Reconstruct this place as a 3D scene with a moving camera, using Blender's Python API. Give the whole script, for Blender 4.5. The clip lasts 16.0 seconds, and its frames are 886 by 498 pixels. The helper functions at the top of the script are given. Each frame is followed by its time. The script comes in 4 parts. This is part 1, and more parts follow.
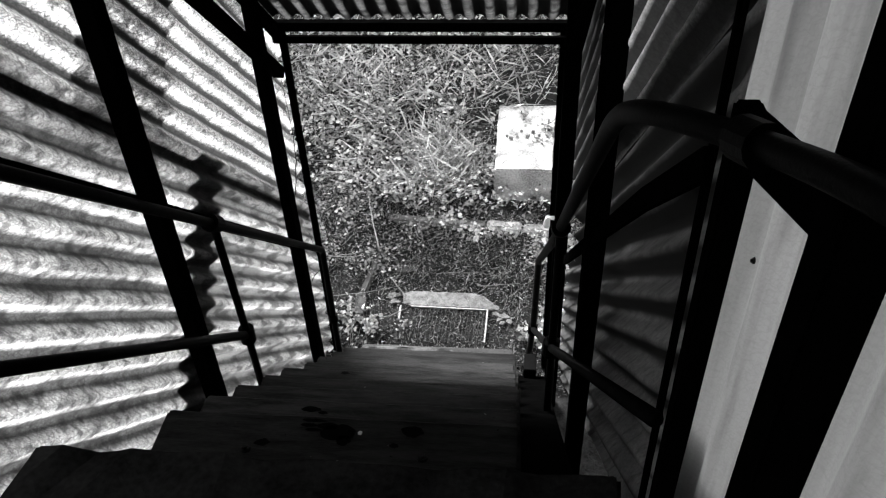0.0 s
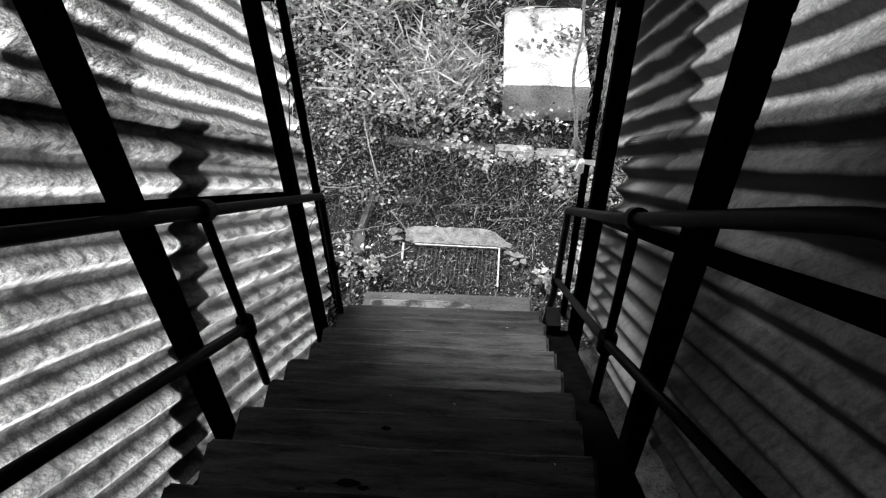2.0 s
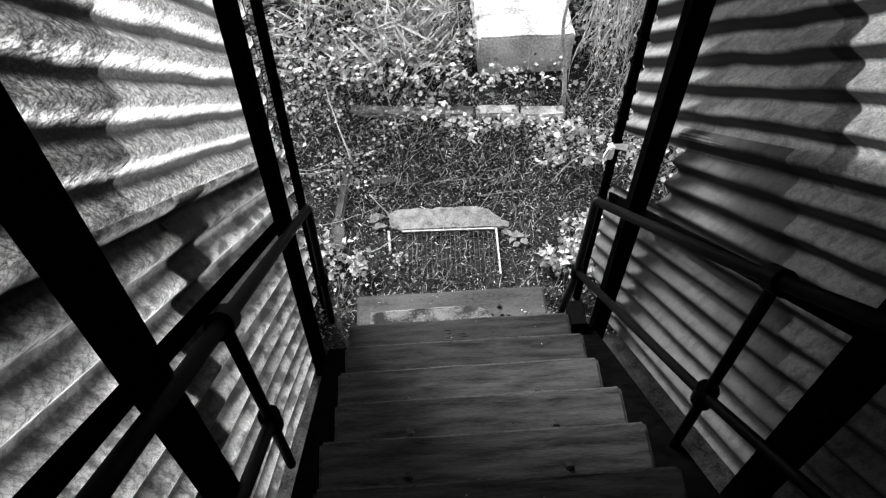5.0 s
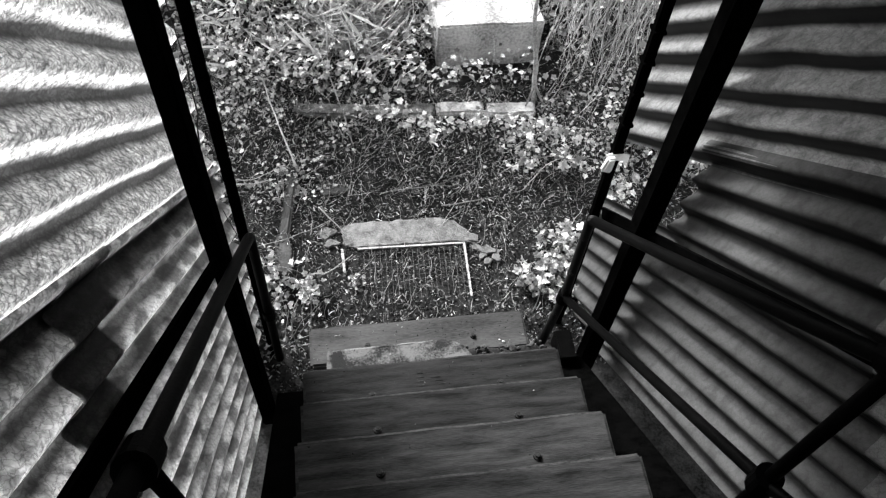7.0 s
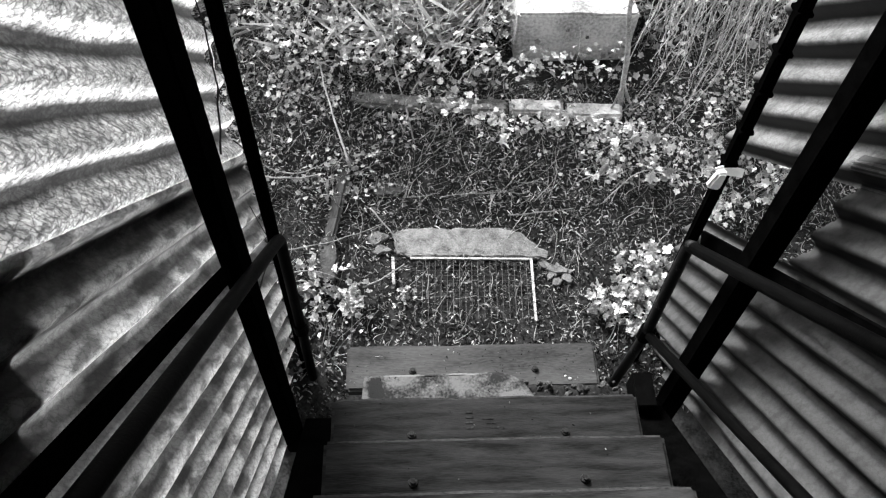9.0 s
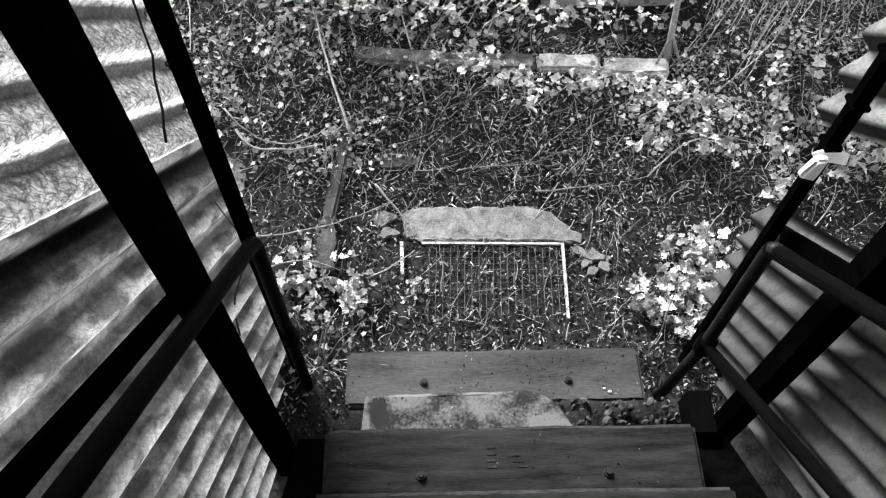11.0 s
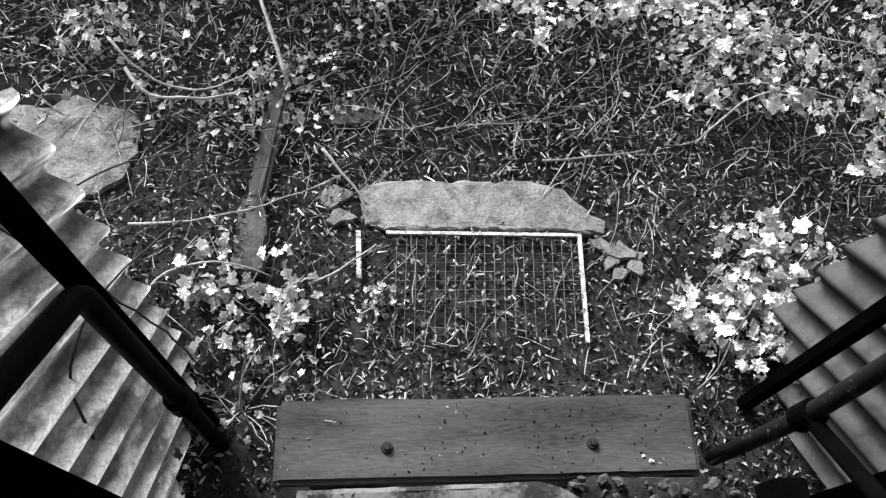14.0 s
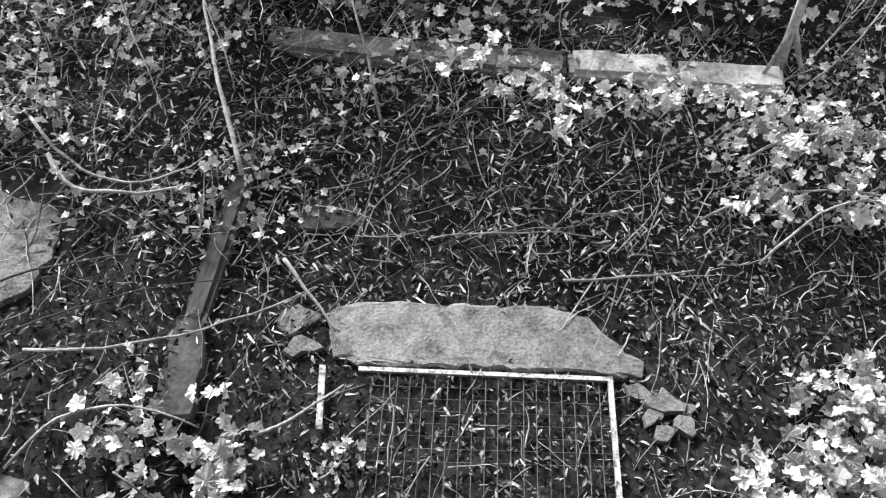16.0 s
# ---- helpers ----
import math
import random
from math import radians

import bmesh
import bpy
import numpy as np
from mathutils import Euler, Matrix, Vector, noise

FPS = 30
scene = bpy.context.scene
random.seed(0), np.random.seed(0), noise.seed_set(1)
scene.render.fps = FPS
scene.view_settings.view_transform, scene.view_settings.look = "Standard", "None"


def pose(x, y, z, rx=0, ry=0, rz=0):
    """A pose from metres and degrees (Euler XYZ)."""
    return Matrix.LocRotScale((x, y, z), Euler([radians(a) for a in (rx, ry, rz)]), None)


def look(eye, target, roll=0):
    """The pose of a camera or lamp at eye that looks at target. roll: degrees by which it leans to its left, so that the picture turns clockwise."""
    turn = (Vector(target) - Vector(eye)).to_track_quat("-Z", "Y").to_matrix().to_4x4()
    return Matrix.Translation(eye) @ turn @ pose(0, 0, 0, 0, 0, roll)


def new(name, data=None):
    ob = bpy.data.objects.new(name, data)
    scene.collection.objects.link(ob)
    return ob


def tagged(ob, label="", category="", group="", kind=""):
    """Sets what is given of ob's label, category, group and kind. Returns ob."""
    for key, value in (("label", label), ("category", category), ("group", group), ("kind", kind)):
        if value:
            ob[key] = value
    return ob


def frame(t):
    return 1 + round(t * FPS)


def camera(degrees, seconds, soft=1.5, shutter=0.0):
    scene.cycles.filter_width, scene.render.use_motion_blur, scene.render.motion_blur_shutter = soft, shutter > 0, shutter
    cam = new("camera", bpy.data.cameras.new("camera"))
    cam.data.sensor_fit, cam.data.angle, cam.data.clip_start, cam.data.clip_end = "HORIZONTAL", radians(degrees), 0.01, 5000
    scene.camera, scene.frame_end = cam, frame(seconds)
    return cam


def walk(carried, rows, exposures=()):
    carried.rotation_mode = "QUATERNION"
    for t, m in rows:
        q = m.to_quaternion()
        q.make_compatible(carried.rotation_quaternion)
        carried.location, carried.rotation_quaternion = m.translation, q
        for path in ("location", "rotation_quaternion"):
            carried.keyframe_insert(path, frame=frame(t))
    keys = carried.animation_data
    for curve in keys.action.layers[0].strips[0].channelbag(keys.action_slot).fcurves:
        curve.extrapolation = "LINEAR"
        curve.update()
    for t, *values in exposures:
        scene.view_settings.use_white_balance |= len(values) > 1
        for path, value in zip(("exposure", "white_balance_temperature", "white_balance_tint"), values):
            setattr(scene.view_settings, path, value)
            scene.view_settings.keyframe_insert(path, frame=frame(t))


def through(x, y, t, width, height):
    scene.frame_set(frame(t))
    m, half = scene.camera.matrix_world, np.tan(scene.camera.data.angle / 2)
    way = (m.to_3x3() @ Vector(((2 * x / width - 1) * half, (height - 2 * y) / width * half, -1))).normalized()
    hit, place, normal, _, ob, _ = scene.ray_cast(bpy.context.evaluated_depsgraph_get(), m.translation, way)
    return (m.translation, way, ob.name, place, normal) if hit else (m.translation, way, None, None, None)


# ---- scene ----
cam = camera(58.0, 16.0, 1.25)
# seconds, eye x y z, then yaw, pitch and roll in degrees
PATH = [
    (0.0, 0.476, -3.105, 3.797, 6.90, -39.14, -2.77),
    (0.5, 0.452, -2.975, 3.759, 10.40, -41.12, -4.82),
    (1.0, 0.387, -2.779, 3.738, 12.54, -43.06, -4.93),
    (1.5, 0.321, -2.639, 3.738, 13.97, -44.84, -3.98),
    (2.0, 0.199, -2.480, 3.708, 4.59, -47.93, -1.47),
    (2.5, 0.063, -2.354, 3.718, 2.78, -50.01, -0.66),
    (3.0, 0.052, -2.184, 3.689, 5.41, -53.01, -3.55),
    (3.5, 0.015, -2.032, 3.675, 6.67, -55.94, -2.59),
    (4.0, -0.074, -1.954, 3.686, 1.35, -56.56, -0.46),
    (4.5, -0.214, -1.849, 3.661, -3.88, -55.48, 1.21),
    (4.7, -0.206, -1.839, 3.639, -3.86, -54.40, 0.42),
    (6.8, -0.280, -1.393, 3.258, -9.84, -54.87, 4.87),
    (7.0, -0.294, -1.358, 3.255, -12.06, -55.32, 5.46),
    (7.5, -0.312, -1.300, 3.179, -10.44, -54.50, 7.20),
    (8.0, -0.253, -1.205, 3.081, -5.21, -55.32, 2.80),
    (8.5, -0.237, -1.153, 3.019, -3.89, -55.72, 3.05),
    (9.0, -0.236, -1.065, 2.895, -3.94, -55.36, 2.62),
    (9.2, -0.263, -1.025, 2.857, -4.92, -55.62, 4.72),
    (11.3, -0.207, -0.625, 2.481, -1.61, -60.17, 0.40),
    (11.5, -0.218, -0.591, 2.417, -4.72, -60.89, 3.41),
    (12.0, -0.270, -0.472, 2.369, -10.74, -62.42, 9.07),
    (12.5, -0.252, -0.383, 2.229, -7.72, -61.84, 5.62),
    (13.0, -0.199, -0.283, 2.109, -3.32, -65.02, 3.72),
    (13.5, -0.160, -0.211, 2.017, -5.29, -62.64, 4.58),
    (14.0, -0.203, -0.102, 1.955, -6.94, -64.38, 5.88),
    (14.5, -0.210, -0.066, 1.915, -11.74, -62.20, 7.96),
    (15.0, -0.182, 0.011, 1.767, -7.30, -60.93, 6.01),
    (15.5, -0.168, 0.067, 1.656, -4.93, -60.15, 6.04),
    (16.0, -0.107, 0.172, 1.560, -2.11, -56.96, 3.19),
]
walk(cam, [(t, pose(x, y, z, 0, 0, yaw) @ pose(0, 0, 0, 90 + pitch) @ pose(0, 0, 0, 0, 0, roll))
           for t, x, y, z, yaw, pitch, roll in PATH], [(0, 2.2), (4.7, 2.2), (6.8, 2.05), (12, 2.1), (14, 1.95), (16, 1.87)])

# ---- world, sun ----
world = bpy.data.worlds.new("sky")
scene.world = world
world.use_nodes = True
wt = world.node_tree
sky = wt.nodes.new("ShaderNodeTexSky")
sky.sky_type, sky.sun_disc = "NISHITA", False
SUN_FROM = Vector((-0.42, 0.76, 0.60)).normalized()
sky.sun_elevation = math.asin(SUN_FROM.z)
sky.sun_rotation = math.atan2(SUN_FROM.x, SUN_FROM.y)
grey = wt.nodes.new("ShaderNodeRGBToBW")          # the film is black and white
wt.links.new(sky.outputs[0], grey.inputs[0])
wt.links.new(grey.outputs[0], wt.nodes["Background"].inputs[0])
wt.nodes["Background"].inputs[1].default_value = 0.15
sun = new("sun", bpy.data.lights.new("sun", "SUN"))
sun.data.energy, sun.data.angle = 2.7, radians(20)
sun.matrix_world = look(SUN_FROM * 20, (0, 0, 0))


SLOPE = radians(41.9)
PITCH = 0.0925


# ---- materials (all grey, as the film is) ----
def grey_mat(name, lo, hi, scale=8.0, rough=0.8, bump=0.3, fine=60.0, stretch=(1, 1, 1), low=0.35, high=0.65, distort=0.3,
             spread=0.0, island=0.0, metal=0.0, coat=0.0, object_space=True, spec=0.12, grain=0.45):
    """Base colour from two noises between lo and hi, with relief from the finer one; spread varies it from piece to piece."""
    m = bpy.data.materials.new(name)
    m.use_nodes = True
    t = m.node_tree
    n, l = t.nodes, t.links
    b = n["Principled BSDF"]
    co = n.new("ShaderNodeTexCoord")
    mp = n.new("ShaderNodeMapping")
    mp.inputs["Scale"].default_value = stretch
    l.new(co.outputs["Object" if object_space else "Generated"], mp.inputs[0])
    if spread:
        own = n.new("ShaderNodeObjectInfo")
        far = n.new("ShaderNodeMath")
        far.operation = "MULTIPLY"
        far.inputs[1].default_value = 40.0
        l.new(own.outputs["Random"], far.inputs[0])
        l.new(far.outputs[0], mp.inputs["Location"])
    a = n.new("ShaderNodeTexNoise")
    a.inputs["Scale"].default_value, a.inputs["Detail"].default_value = scale, 6
    a.inputs["Distortion"].default_value = distort
    f = n.new("ShaderNodeTexNoise")
    f.inputs["Scale"].default_value, f.inputs["Detail"].default_value = fine, 5
    for q in (a, f):
        l.new(mp.outputs[0], q.inputs["Vector"])
    mix = n.new("ShaderNodeMath")
    mix.operation = "MULTIPLY_ADD"
    mix.inputs[1].default_value = grain
    l.new(f.outputs[0], mix.inputs[0])
    half = n.new("ShaderNodeMath")
    half.operation = "MULTIPLY"
    half.inputs[1].default_value = 1 - grain
    l.new(a.outputs[0], half.inputs[0])
    l.new(half.outputs[0], mix.inputs[2])
    r = n.new("ShaderNodeMapRange")
    r.inputs["From Min"].default_value, r.inputs["From Max"].default_value = low, high
    r.inputs["To Min"].default_value, r.inputs["To Max"].default_value = lo, hi
    l.new(mix.outputs[0], r.inputs["Value"])
    last = r.outputs[0]
    for amount, node, socket in ((spread, "ShaderNodeObjectInfo", "Random"), (island, "ShaderNodeNewGeometry", "Random Per Island")):
        if amount:
            k = n.new(node)
            v = n.new("ShaderNodeMapRange")
            v.inputs["To Min"].default_value, v.inputs["To Max"].default_value = 1 - amount, 1 + amount
            l.new(k.outputs[socket], v.inputs["Value"])
            u = n.new("ShaderNodeMath")
            u.operation = "MULTIPLY"
            l.new(last, u.inputs[0])
            l.new(v.outputs[0], u.inputs[1])
            last = u.outputs[0]
    l.new(last, b.inputs["Base Color"])
    b.inputs["Roughness"].default_value = rough
    b.inputs["Metallic"].default_value = metal
    b.inputs["Specular IOR Level"].default_value = spec
    b.inputs["Coat Weight"].default_value = coat
    if bump:
        bp = n.new("ShaderNodeBump")
        bp.inputs["Strength"].default_value, bp.inputs["Distance"].default_value = bump, 0.01
        l.new(mix.outputs[0], bp.inputs["Height"])
        l.new(bp.outputs[0], b.inputs["Normal"])
    return m


def sheet_mat(name, lo, hi, through_lo, through_hi, fibre, dirt, trough=0.0, band=(0.25, 0.85), upright=False, ribs_along=True, rib_at=1.3546, pitch=PITCH, spots=(0.36, 0.52), drawn=1.0):
    """Weathered glass-fibre sheet: part of the light goes through, chopped strands and dirt show against it."""
    m = bpy.data.materials.new(name)
    m.use_nodes = True
    t = m.node_tree
    n, l = t.nodes, t.links
    b = n["Principled BSDF"]
    out = n["Material Output"]
    co = n.new("ShaderNodeTexCoord")

    def noise_of(scale, detail, distortion, stretch):
        turned = n.new("ShaderNodeMapping")        # first along the ribs, then drawn out
        turned.inputs["Rotation"].default_value = (0 if upright else SLOPE, 0, 0)
        mp = n.new("ShaderNodeMapping")
        mp.inputs["Scale"].default_value = (0.1, 0.5, 0.05) if upright else stretch
        l.new(co.outputs["Object"], turned.inputs[0])
        l.new(turned.outputs[0], mp.inputs[0])
        q = n.new("ShaderNodeTexNoise")
        q.inputs["Scale"].default_value, q.inputs["Detail"].default_value, q.inputs["Distortion"].default_value = scale, detail, distortion
        l.new(mp.outputs[0], q.inputs["Vector"])
        return q.outputs[0]

    def ranged(value, a0, a1, b0, b1):
        r = n.new("ShaderNodeMapRange")
        for key, x in (("From Min", a0), ("From Max", a1), ("To Min", b0), ("To Max", b1)):
            r.inputs[key].default_value = x
        l.new(value, r.inputs["Value"])
        return r.outputs[0]

    def times(x, y):
        u = n.new("ShaderNodeMath")
        u.operation = "MULTIPLY"
        l.new(x, u.inputs[0])
        l.new(y, u.inputs[1])
        return u.outputs[0]

    def strands_of(scale, tilt, width):
        """Chopped strands: thin dark outlines of long narrow cells, lying aslant to the ribs."""
        turned = n.new("ShaderNodeMapping")
        turned.inputs["Rotation"].default_value = (SLOPE + tilt, 0, 0)
        mp = n.new("ShaderNodeMapping")
        mp.inputs["Scale"].default_value = (0.02, 0.20, 1.0)
        wob = n.new("ShaderNodeTexNoise")
        wob.inputs["Scale"].default_value, wob.inputs["Detail"].default_value = 60, 3
        shift = n.new("ShaderNodeVectorMath")
        shift.operation = "MULTIPLY_ADD"
        shift.inputs[1].default_value = (0.02, 0.02, 0.02)
        cell = n.new("ShaderNodeTexVoronoi")
        cell.feature = "DISTANCE_TO_EDGE"
        cell.inputs["Scale"].default_value = scale
        l.new(co.outputs["Object"], wob.inputs["Vector"])
        l.new(wob.outputs["Color"], shift.inputs[0])
        l.new(co.outputs["Object"], shift.inputs[2])
        l.new(shift.outputs[0], turned.inputs[0])
        l.new(turned.outputs[0], mp.inputs[0])
        l.new(mp.outputs[0], cell.inputs["Vector"])
        return ranged(cell.outputs["Distance"], 0.0, width, 1 - fibre, 1.0)

    strands = times(strands_of(120, 0.35, 0.10), strands_of(95, -0.30, 0.10))
    cloud = ranged(noise_of(150, 4, 0.0, (0.05, 0.5, 1.0)), 0.34, 0.60, 1 - fibre * 0.8, 1.0)
    stain = ranged(noise_of(9, 5, 0.2, (0.1, 0.45 * drawn, 1.0)), 0.36, 0.56, 1 - dirt * 0.6, 1.0)
    mould = ranged(noise_of(30, 5, 0.2, (0.1, 0.7 * drawn, 1.0)), spots[0], spots[1], 1 - dirt * 0.8, 1.0)
    f = times(times(times(strands, cloud), stain), mould)
    if trough:                                     # dark rib bands: the corrugation's shade put into colour, along with ledge dirt
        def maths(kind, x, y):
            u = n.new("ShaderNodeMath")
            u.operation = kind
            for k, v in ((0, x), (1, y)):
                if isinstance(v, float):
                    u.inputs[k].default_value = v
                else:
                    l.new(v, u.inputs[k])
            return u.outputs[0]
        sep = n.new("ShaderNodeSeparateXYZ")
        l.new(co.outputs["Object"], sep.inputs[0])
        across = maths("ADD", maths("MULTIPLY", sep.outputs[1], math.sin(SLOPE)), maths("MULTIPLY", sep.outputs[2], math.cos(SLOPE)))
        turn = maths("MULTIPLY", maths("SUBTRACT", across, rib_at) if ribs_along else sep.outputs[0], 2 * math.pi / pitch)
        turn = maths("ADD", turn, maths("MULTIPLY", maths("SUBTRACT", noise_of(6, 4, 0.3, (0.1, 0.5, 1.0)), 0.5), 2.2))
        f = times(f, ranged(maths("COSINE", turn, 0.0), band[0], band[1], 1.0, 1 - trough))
    l.new(ranged(f, 0, 1, lo, hi), b.inputs["Base Color"])
    b.inputs["Roughness"].default_value = 0.6
    b.inputs["Specular IOR Level"].default_value = 0.12
    tr = n.new("ShaderNodeBsdfTranslucent")
    l.new(ranged(f, 0, 1, through_lo, through_hi), tr.inputs[0])
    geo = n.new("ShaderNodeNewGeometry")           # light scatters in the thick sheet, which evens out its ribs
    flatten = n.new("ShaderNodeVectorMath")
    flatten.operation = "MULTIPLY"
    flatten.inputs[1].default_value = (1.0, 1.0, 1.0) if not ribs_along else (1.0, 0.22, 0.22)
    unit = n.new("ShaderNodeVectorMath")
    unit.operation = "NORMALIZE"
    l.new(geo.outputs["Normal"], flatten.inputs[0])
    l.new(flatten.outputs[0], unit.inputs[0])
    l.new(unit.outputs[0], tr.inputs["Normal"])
    bp = n.new("ShaderNodeBump")
    bp.inputs["Strength"].default_value, bp.inputs["Distance"].default_value = 0.12, 0.003
    l.new(f, bp.inputs["Height"])
    l.new(bp.outputs[0], b.inputs["Normal"])
    add = n.new("ShaderNodeAddShader")
    l.new(b.outputs[0], add.inputs[0])
    l.new(tr.outputs[0], add.inputs[1])
    l.new(add.outputs[0], out.inputs[0])
    return m


def leaf_mat(name, lo, hi, through, rough=0.45, power=1.0, spec=0.25):
    m = bpy.data.materials.new(name)
    m.use_nodes = True
    t = m.node_tree
    n, l = t.nodes, t.links
    b = n["Principled BSDF"]
    g = n.new("ShaderNodeNewGeometry")
    r = n.new("ShaderNodeMapRange")
    r.inputs["To Min"].default_value, r.inputs["To Max"].default_value = lo, hi
    pw = n.new("ShaderNodeMath")
    pw.operation = "POWER"
    pw.inputs[1].default_value = power
    l.new(g.outputs["Random Per Island"], pw.inputs[0])
    l.new(pw.outputs[0], r.inputs["Value"])
    co = n.new("ShaderNodeTexCoord")
    q = n.new("ShaderNodeTexNoise")
    q.inputs["Scale"].default_value, q.inputs["Detail"].default_value = 110, 3
    l.new(co.outputs["Object"], q.inputs["Vector"])
    v = n.new("ShaderNodeMapRange")
    v.inputs["To Min"].default_value, v.inputs["To Max"].default_value = 0.6, 1.35
    l.new(q.outputs[0], v.inputs["Value"])
    u = n.new("ShaderNodeMath")
    u.operation = "MULTIPLY"
    l.new(r.outputs[0], u.inputs[0])
    l.new(v.outputs[0], u.inputs[1])
    l.new(u.outputs[0], b.inputs["Base Color"])
    b.inputs["Roughness"].default_value = rough
    b.inputs["Specular IOR Level"].default_value = spec
    tr = n.new("ShaderNodeBsdfTranslucent")
    tr.inputs[0].default_value = (through, through, through, 1)
    add = n.new("ShaderNodeAddShader")
    l.new(b.outputs[0], add.inputs[0])
    l.new(tr.outputs[0], add.inputs[1])
    l.new(add.outputs[0], n["Material Output"].inputs[0])
    return m


SOIL = grey_mat("soil", 0.003, 0.034, 14, 0.95, 0.8, 90, low=0.36, high=0.66)
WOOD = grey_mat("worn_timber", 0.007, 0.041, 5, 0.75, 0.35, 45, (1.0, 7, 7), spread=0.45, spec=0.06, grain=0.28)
WOOD_EDGE = grey_mat("lit_worn_nosing", 0.014, 0.075, 9, 0.8, 0.3, 60, (1.0, 4, 4), spread=0.3, spec=0.06)
BOARD_GREY = grey_mat("grey_weathered_board", 0.02, 0.10, 4, 0.75, 0.3, 40, (0.8, 5, 5), distort=0.5, grain=0.25)
WOOD_DARK = grey_mat("damp_timber", 0.016, 0.062, 3, 0.6, 0.3, 40, (1.0, 4, 4), spread=0.1, low=0.34, high=0.66, distort=0.3, grain=0.38)
WET = grey_mat("wet_mark", 0.0006, 0.002, 30, 0.4, 0.0, spec=0.02)
STEEL = grey_mat("black_paint", 0.0005, 0.002, 20, 0.7, 0.12, 160, spec=0.0)
PIPE = grey_mat("satin_black_pipe", 0.0006, 0.0025, 20, 0.5, 0.15, 160, spec=0.02)
STEEL_WORN = grey_mat("chipped_black_paint", 0.008, 0.16, 26, 0.5, 0.2, 150, low=0.60, high=0.72)
BOLT = grey_mat("dull_bolt", 0.008, 0.035, 60, 0.6, 0.2, 200, metal=0.3)
CONCRETE = grey_mat("old_concrete", 0.055, 0.23, 22, 0.9, 0.9, 150, low=0.34, high=0.64, grain=0.45)
CONCRETE_WET = grey_mat("damp_patched_concrete", 0.018, 0.125, 7, 0.85, 0.6, 110, low=0.41, high=0.52, distort=0.25, grain=0.22)
CONCRETE_DARK = grey_mat("mossy_concrete", 0.015, 0.09, 12, 0.9, 0.6, 90)
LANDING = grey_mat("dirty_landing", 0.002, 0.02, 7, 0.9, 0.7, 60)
BRIGHT_STONE = grey_mat("pale_concrete", 0.18, 0.52, 6, 0.9, 0.4, 70, low=0.36, high=0.6)
WHITE = grey_mat("white_paint", 0.06, 0.42, 40, 0.5, 0.2, 160, low=0.38, high=0.52)
WIRE = grey_mat("galvanised_wire", 0.04, 0.22, 60, 0.4, 0.1, 200, metal=0.3)
PLASTIC = grey_mat("white_plastic", 0.70, 0.85, 20, 0.35, 0.1, 80)
STEM = grey_mat("pale_stem", 0.11, 0.46, 25, 0.8, 0.3, 140, island=0.45)
STEM_DARK = grey_mat("dark_stem", 0.02, 0.06, 25, 0.8, 0.3, 140)
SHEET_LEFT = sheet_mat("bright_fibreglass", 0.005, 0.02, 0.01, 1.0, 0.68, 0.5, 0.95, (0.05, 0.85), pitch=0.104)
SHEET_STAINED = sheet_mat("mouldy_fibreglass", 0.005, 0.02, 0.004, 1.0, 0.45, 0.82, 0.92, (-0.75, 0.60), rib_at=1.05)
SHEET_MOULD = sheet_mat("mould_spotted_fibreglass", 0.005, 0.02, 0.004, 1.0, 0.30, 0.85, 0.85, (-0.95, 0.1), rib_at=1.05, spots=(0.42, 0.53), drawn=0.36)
SHEET_LAP = sheet_mat("dark_lap", 0.002, 0.01, 0.0, 0.05, 0.4, 0.8)
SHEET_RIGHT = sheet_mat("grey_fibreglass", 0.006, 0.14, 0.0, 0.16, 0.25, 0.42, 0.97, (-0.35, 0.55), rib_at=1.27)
# brightened copy of the grey sheet, makes up for light missing behind the panel
SHEET_RIGHT_LIT = sheet_mat("lit_grey_fibreglass", 0.006, 0.09, 0.0, 0.75, 0.30, 0.35, 0.95, (0.0, 0.7), rib_at=1.27)
# darker copies for the lower right sheets, holding their shade in the colour
SHEET_DEEP_SHADE = sheet_mat("deep_shade_fibreglass", 0.004, 0.06, 0.0, 0.14, 0.25, 0.5, 0.97, (-0.6, 0.3), rib_at=1.27)
SHEET_SHADED = sheet_mat("shaded_fibreglass", 0.003, 0.06, 0.0, 0.02, 0.15, 0.4, 0.95, (-0.5, 0.5), rib_at=1.27)
SHEET_PANEL = sheet_mat("smooth_fibreglass", 0.01, 0.03, 0.05, 0.31, 0.10, 0.55, upright=True)
SHEET_ROOF = sheet_mat("littered_roof_sheet", 0.003, 0.02, 0.0, 0.06, 0.5, 1.0, 1.0, (-0.9, 0.0), ribs_along=False)
LEAF = leaf_mat("ivy_leaf", 0.015, 0.55, 0.05, 0.45, 1.8)
LEAF_PALE = leaf_mat("pale_young_leaf", 0.06, 0.62, 0.12, 0.45, 1.3)
LEAF_YOUNG = leaf_mat("young_leaf", 0.05, 0.58, 0.11, 0.45, 1.2)
LITTER = leaf_mat("dry_litter", 0.004, 0.40, 0.0, 0.85, 3.2, 0.1)
CHIP = leaf_mat("pale_chips", 0.06, 0.75, 0.0, 0.85, 2.0, 0.1)


# ---- building helpers ----
def from_bm(name, bm, material, smooth=False):
    me = bpy.data.meshes.new(name)
    bm.normal_update()
    bm.to_mesh(me)
    bm.free()
    me.materials.append(material)
    if smooth:
        me.shade_smooth()
    return me


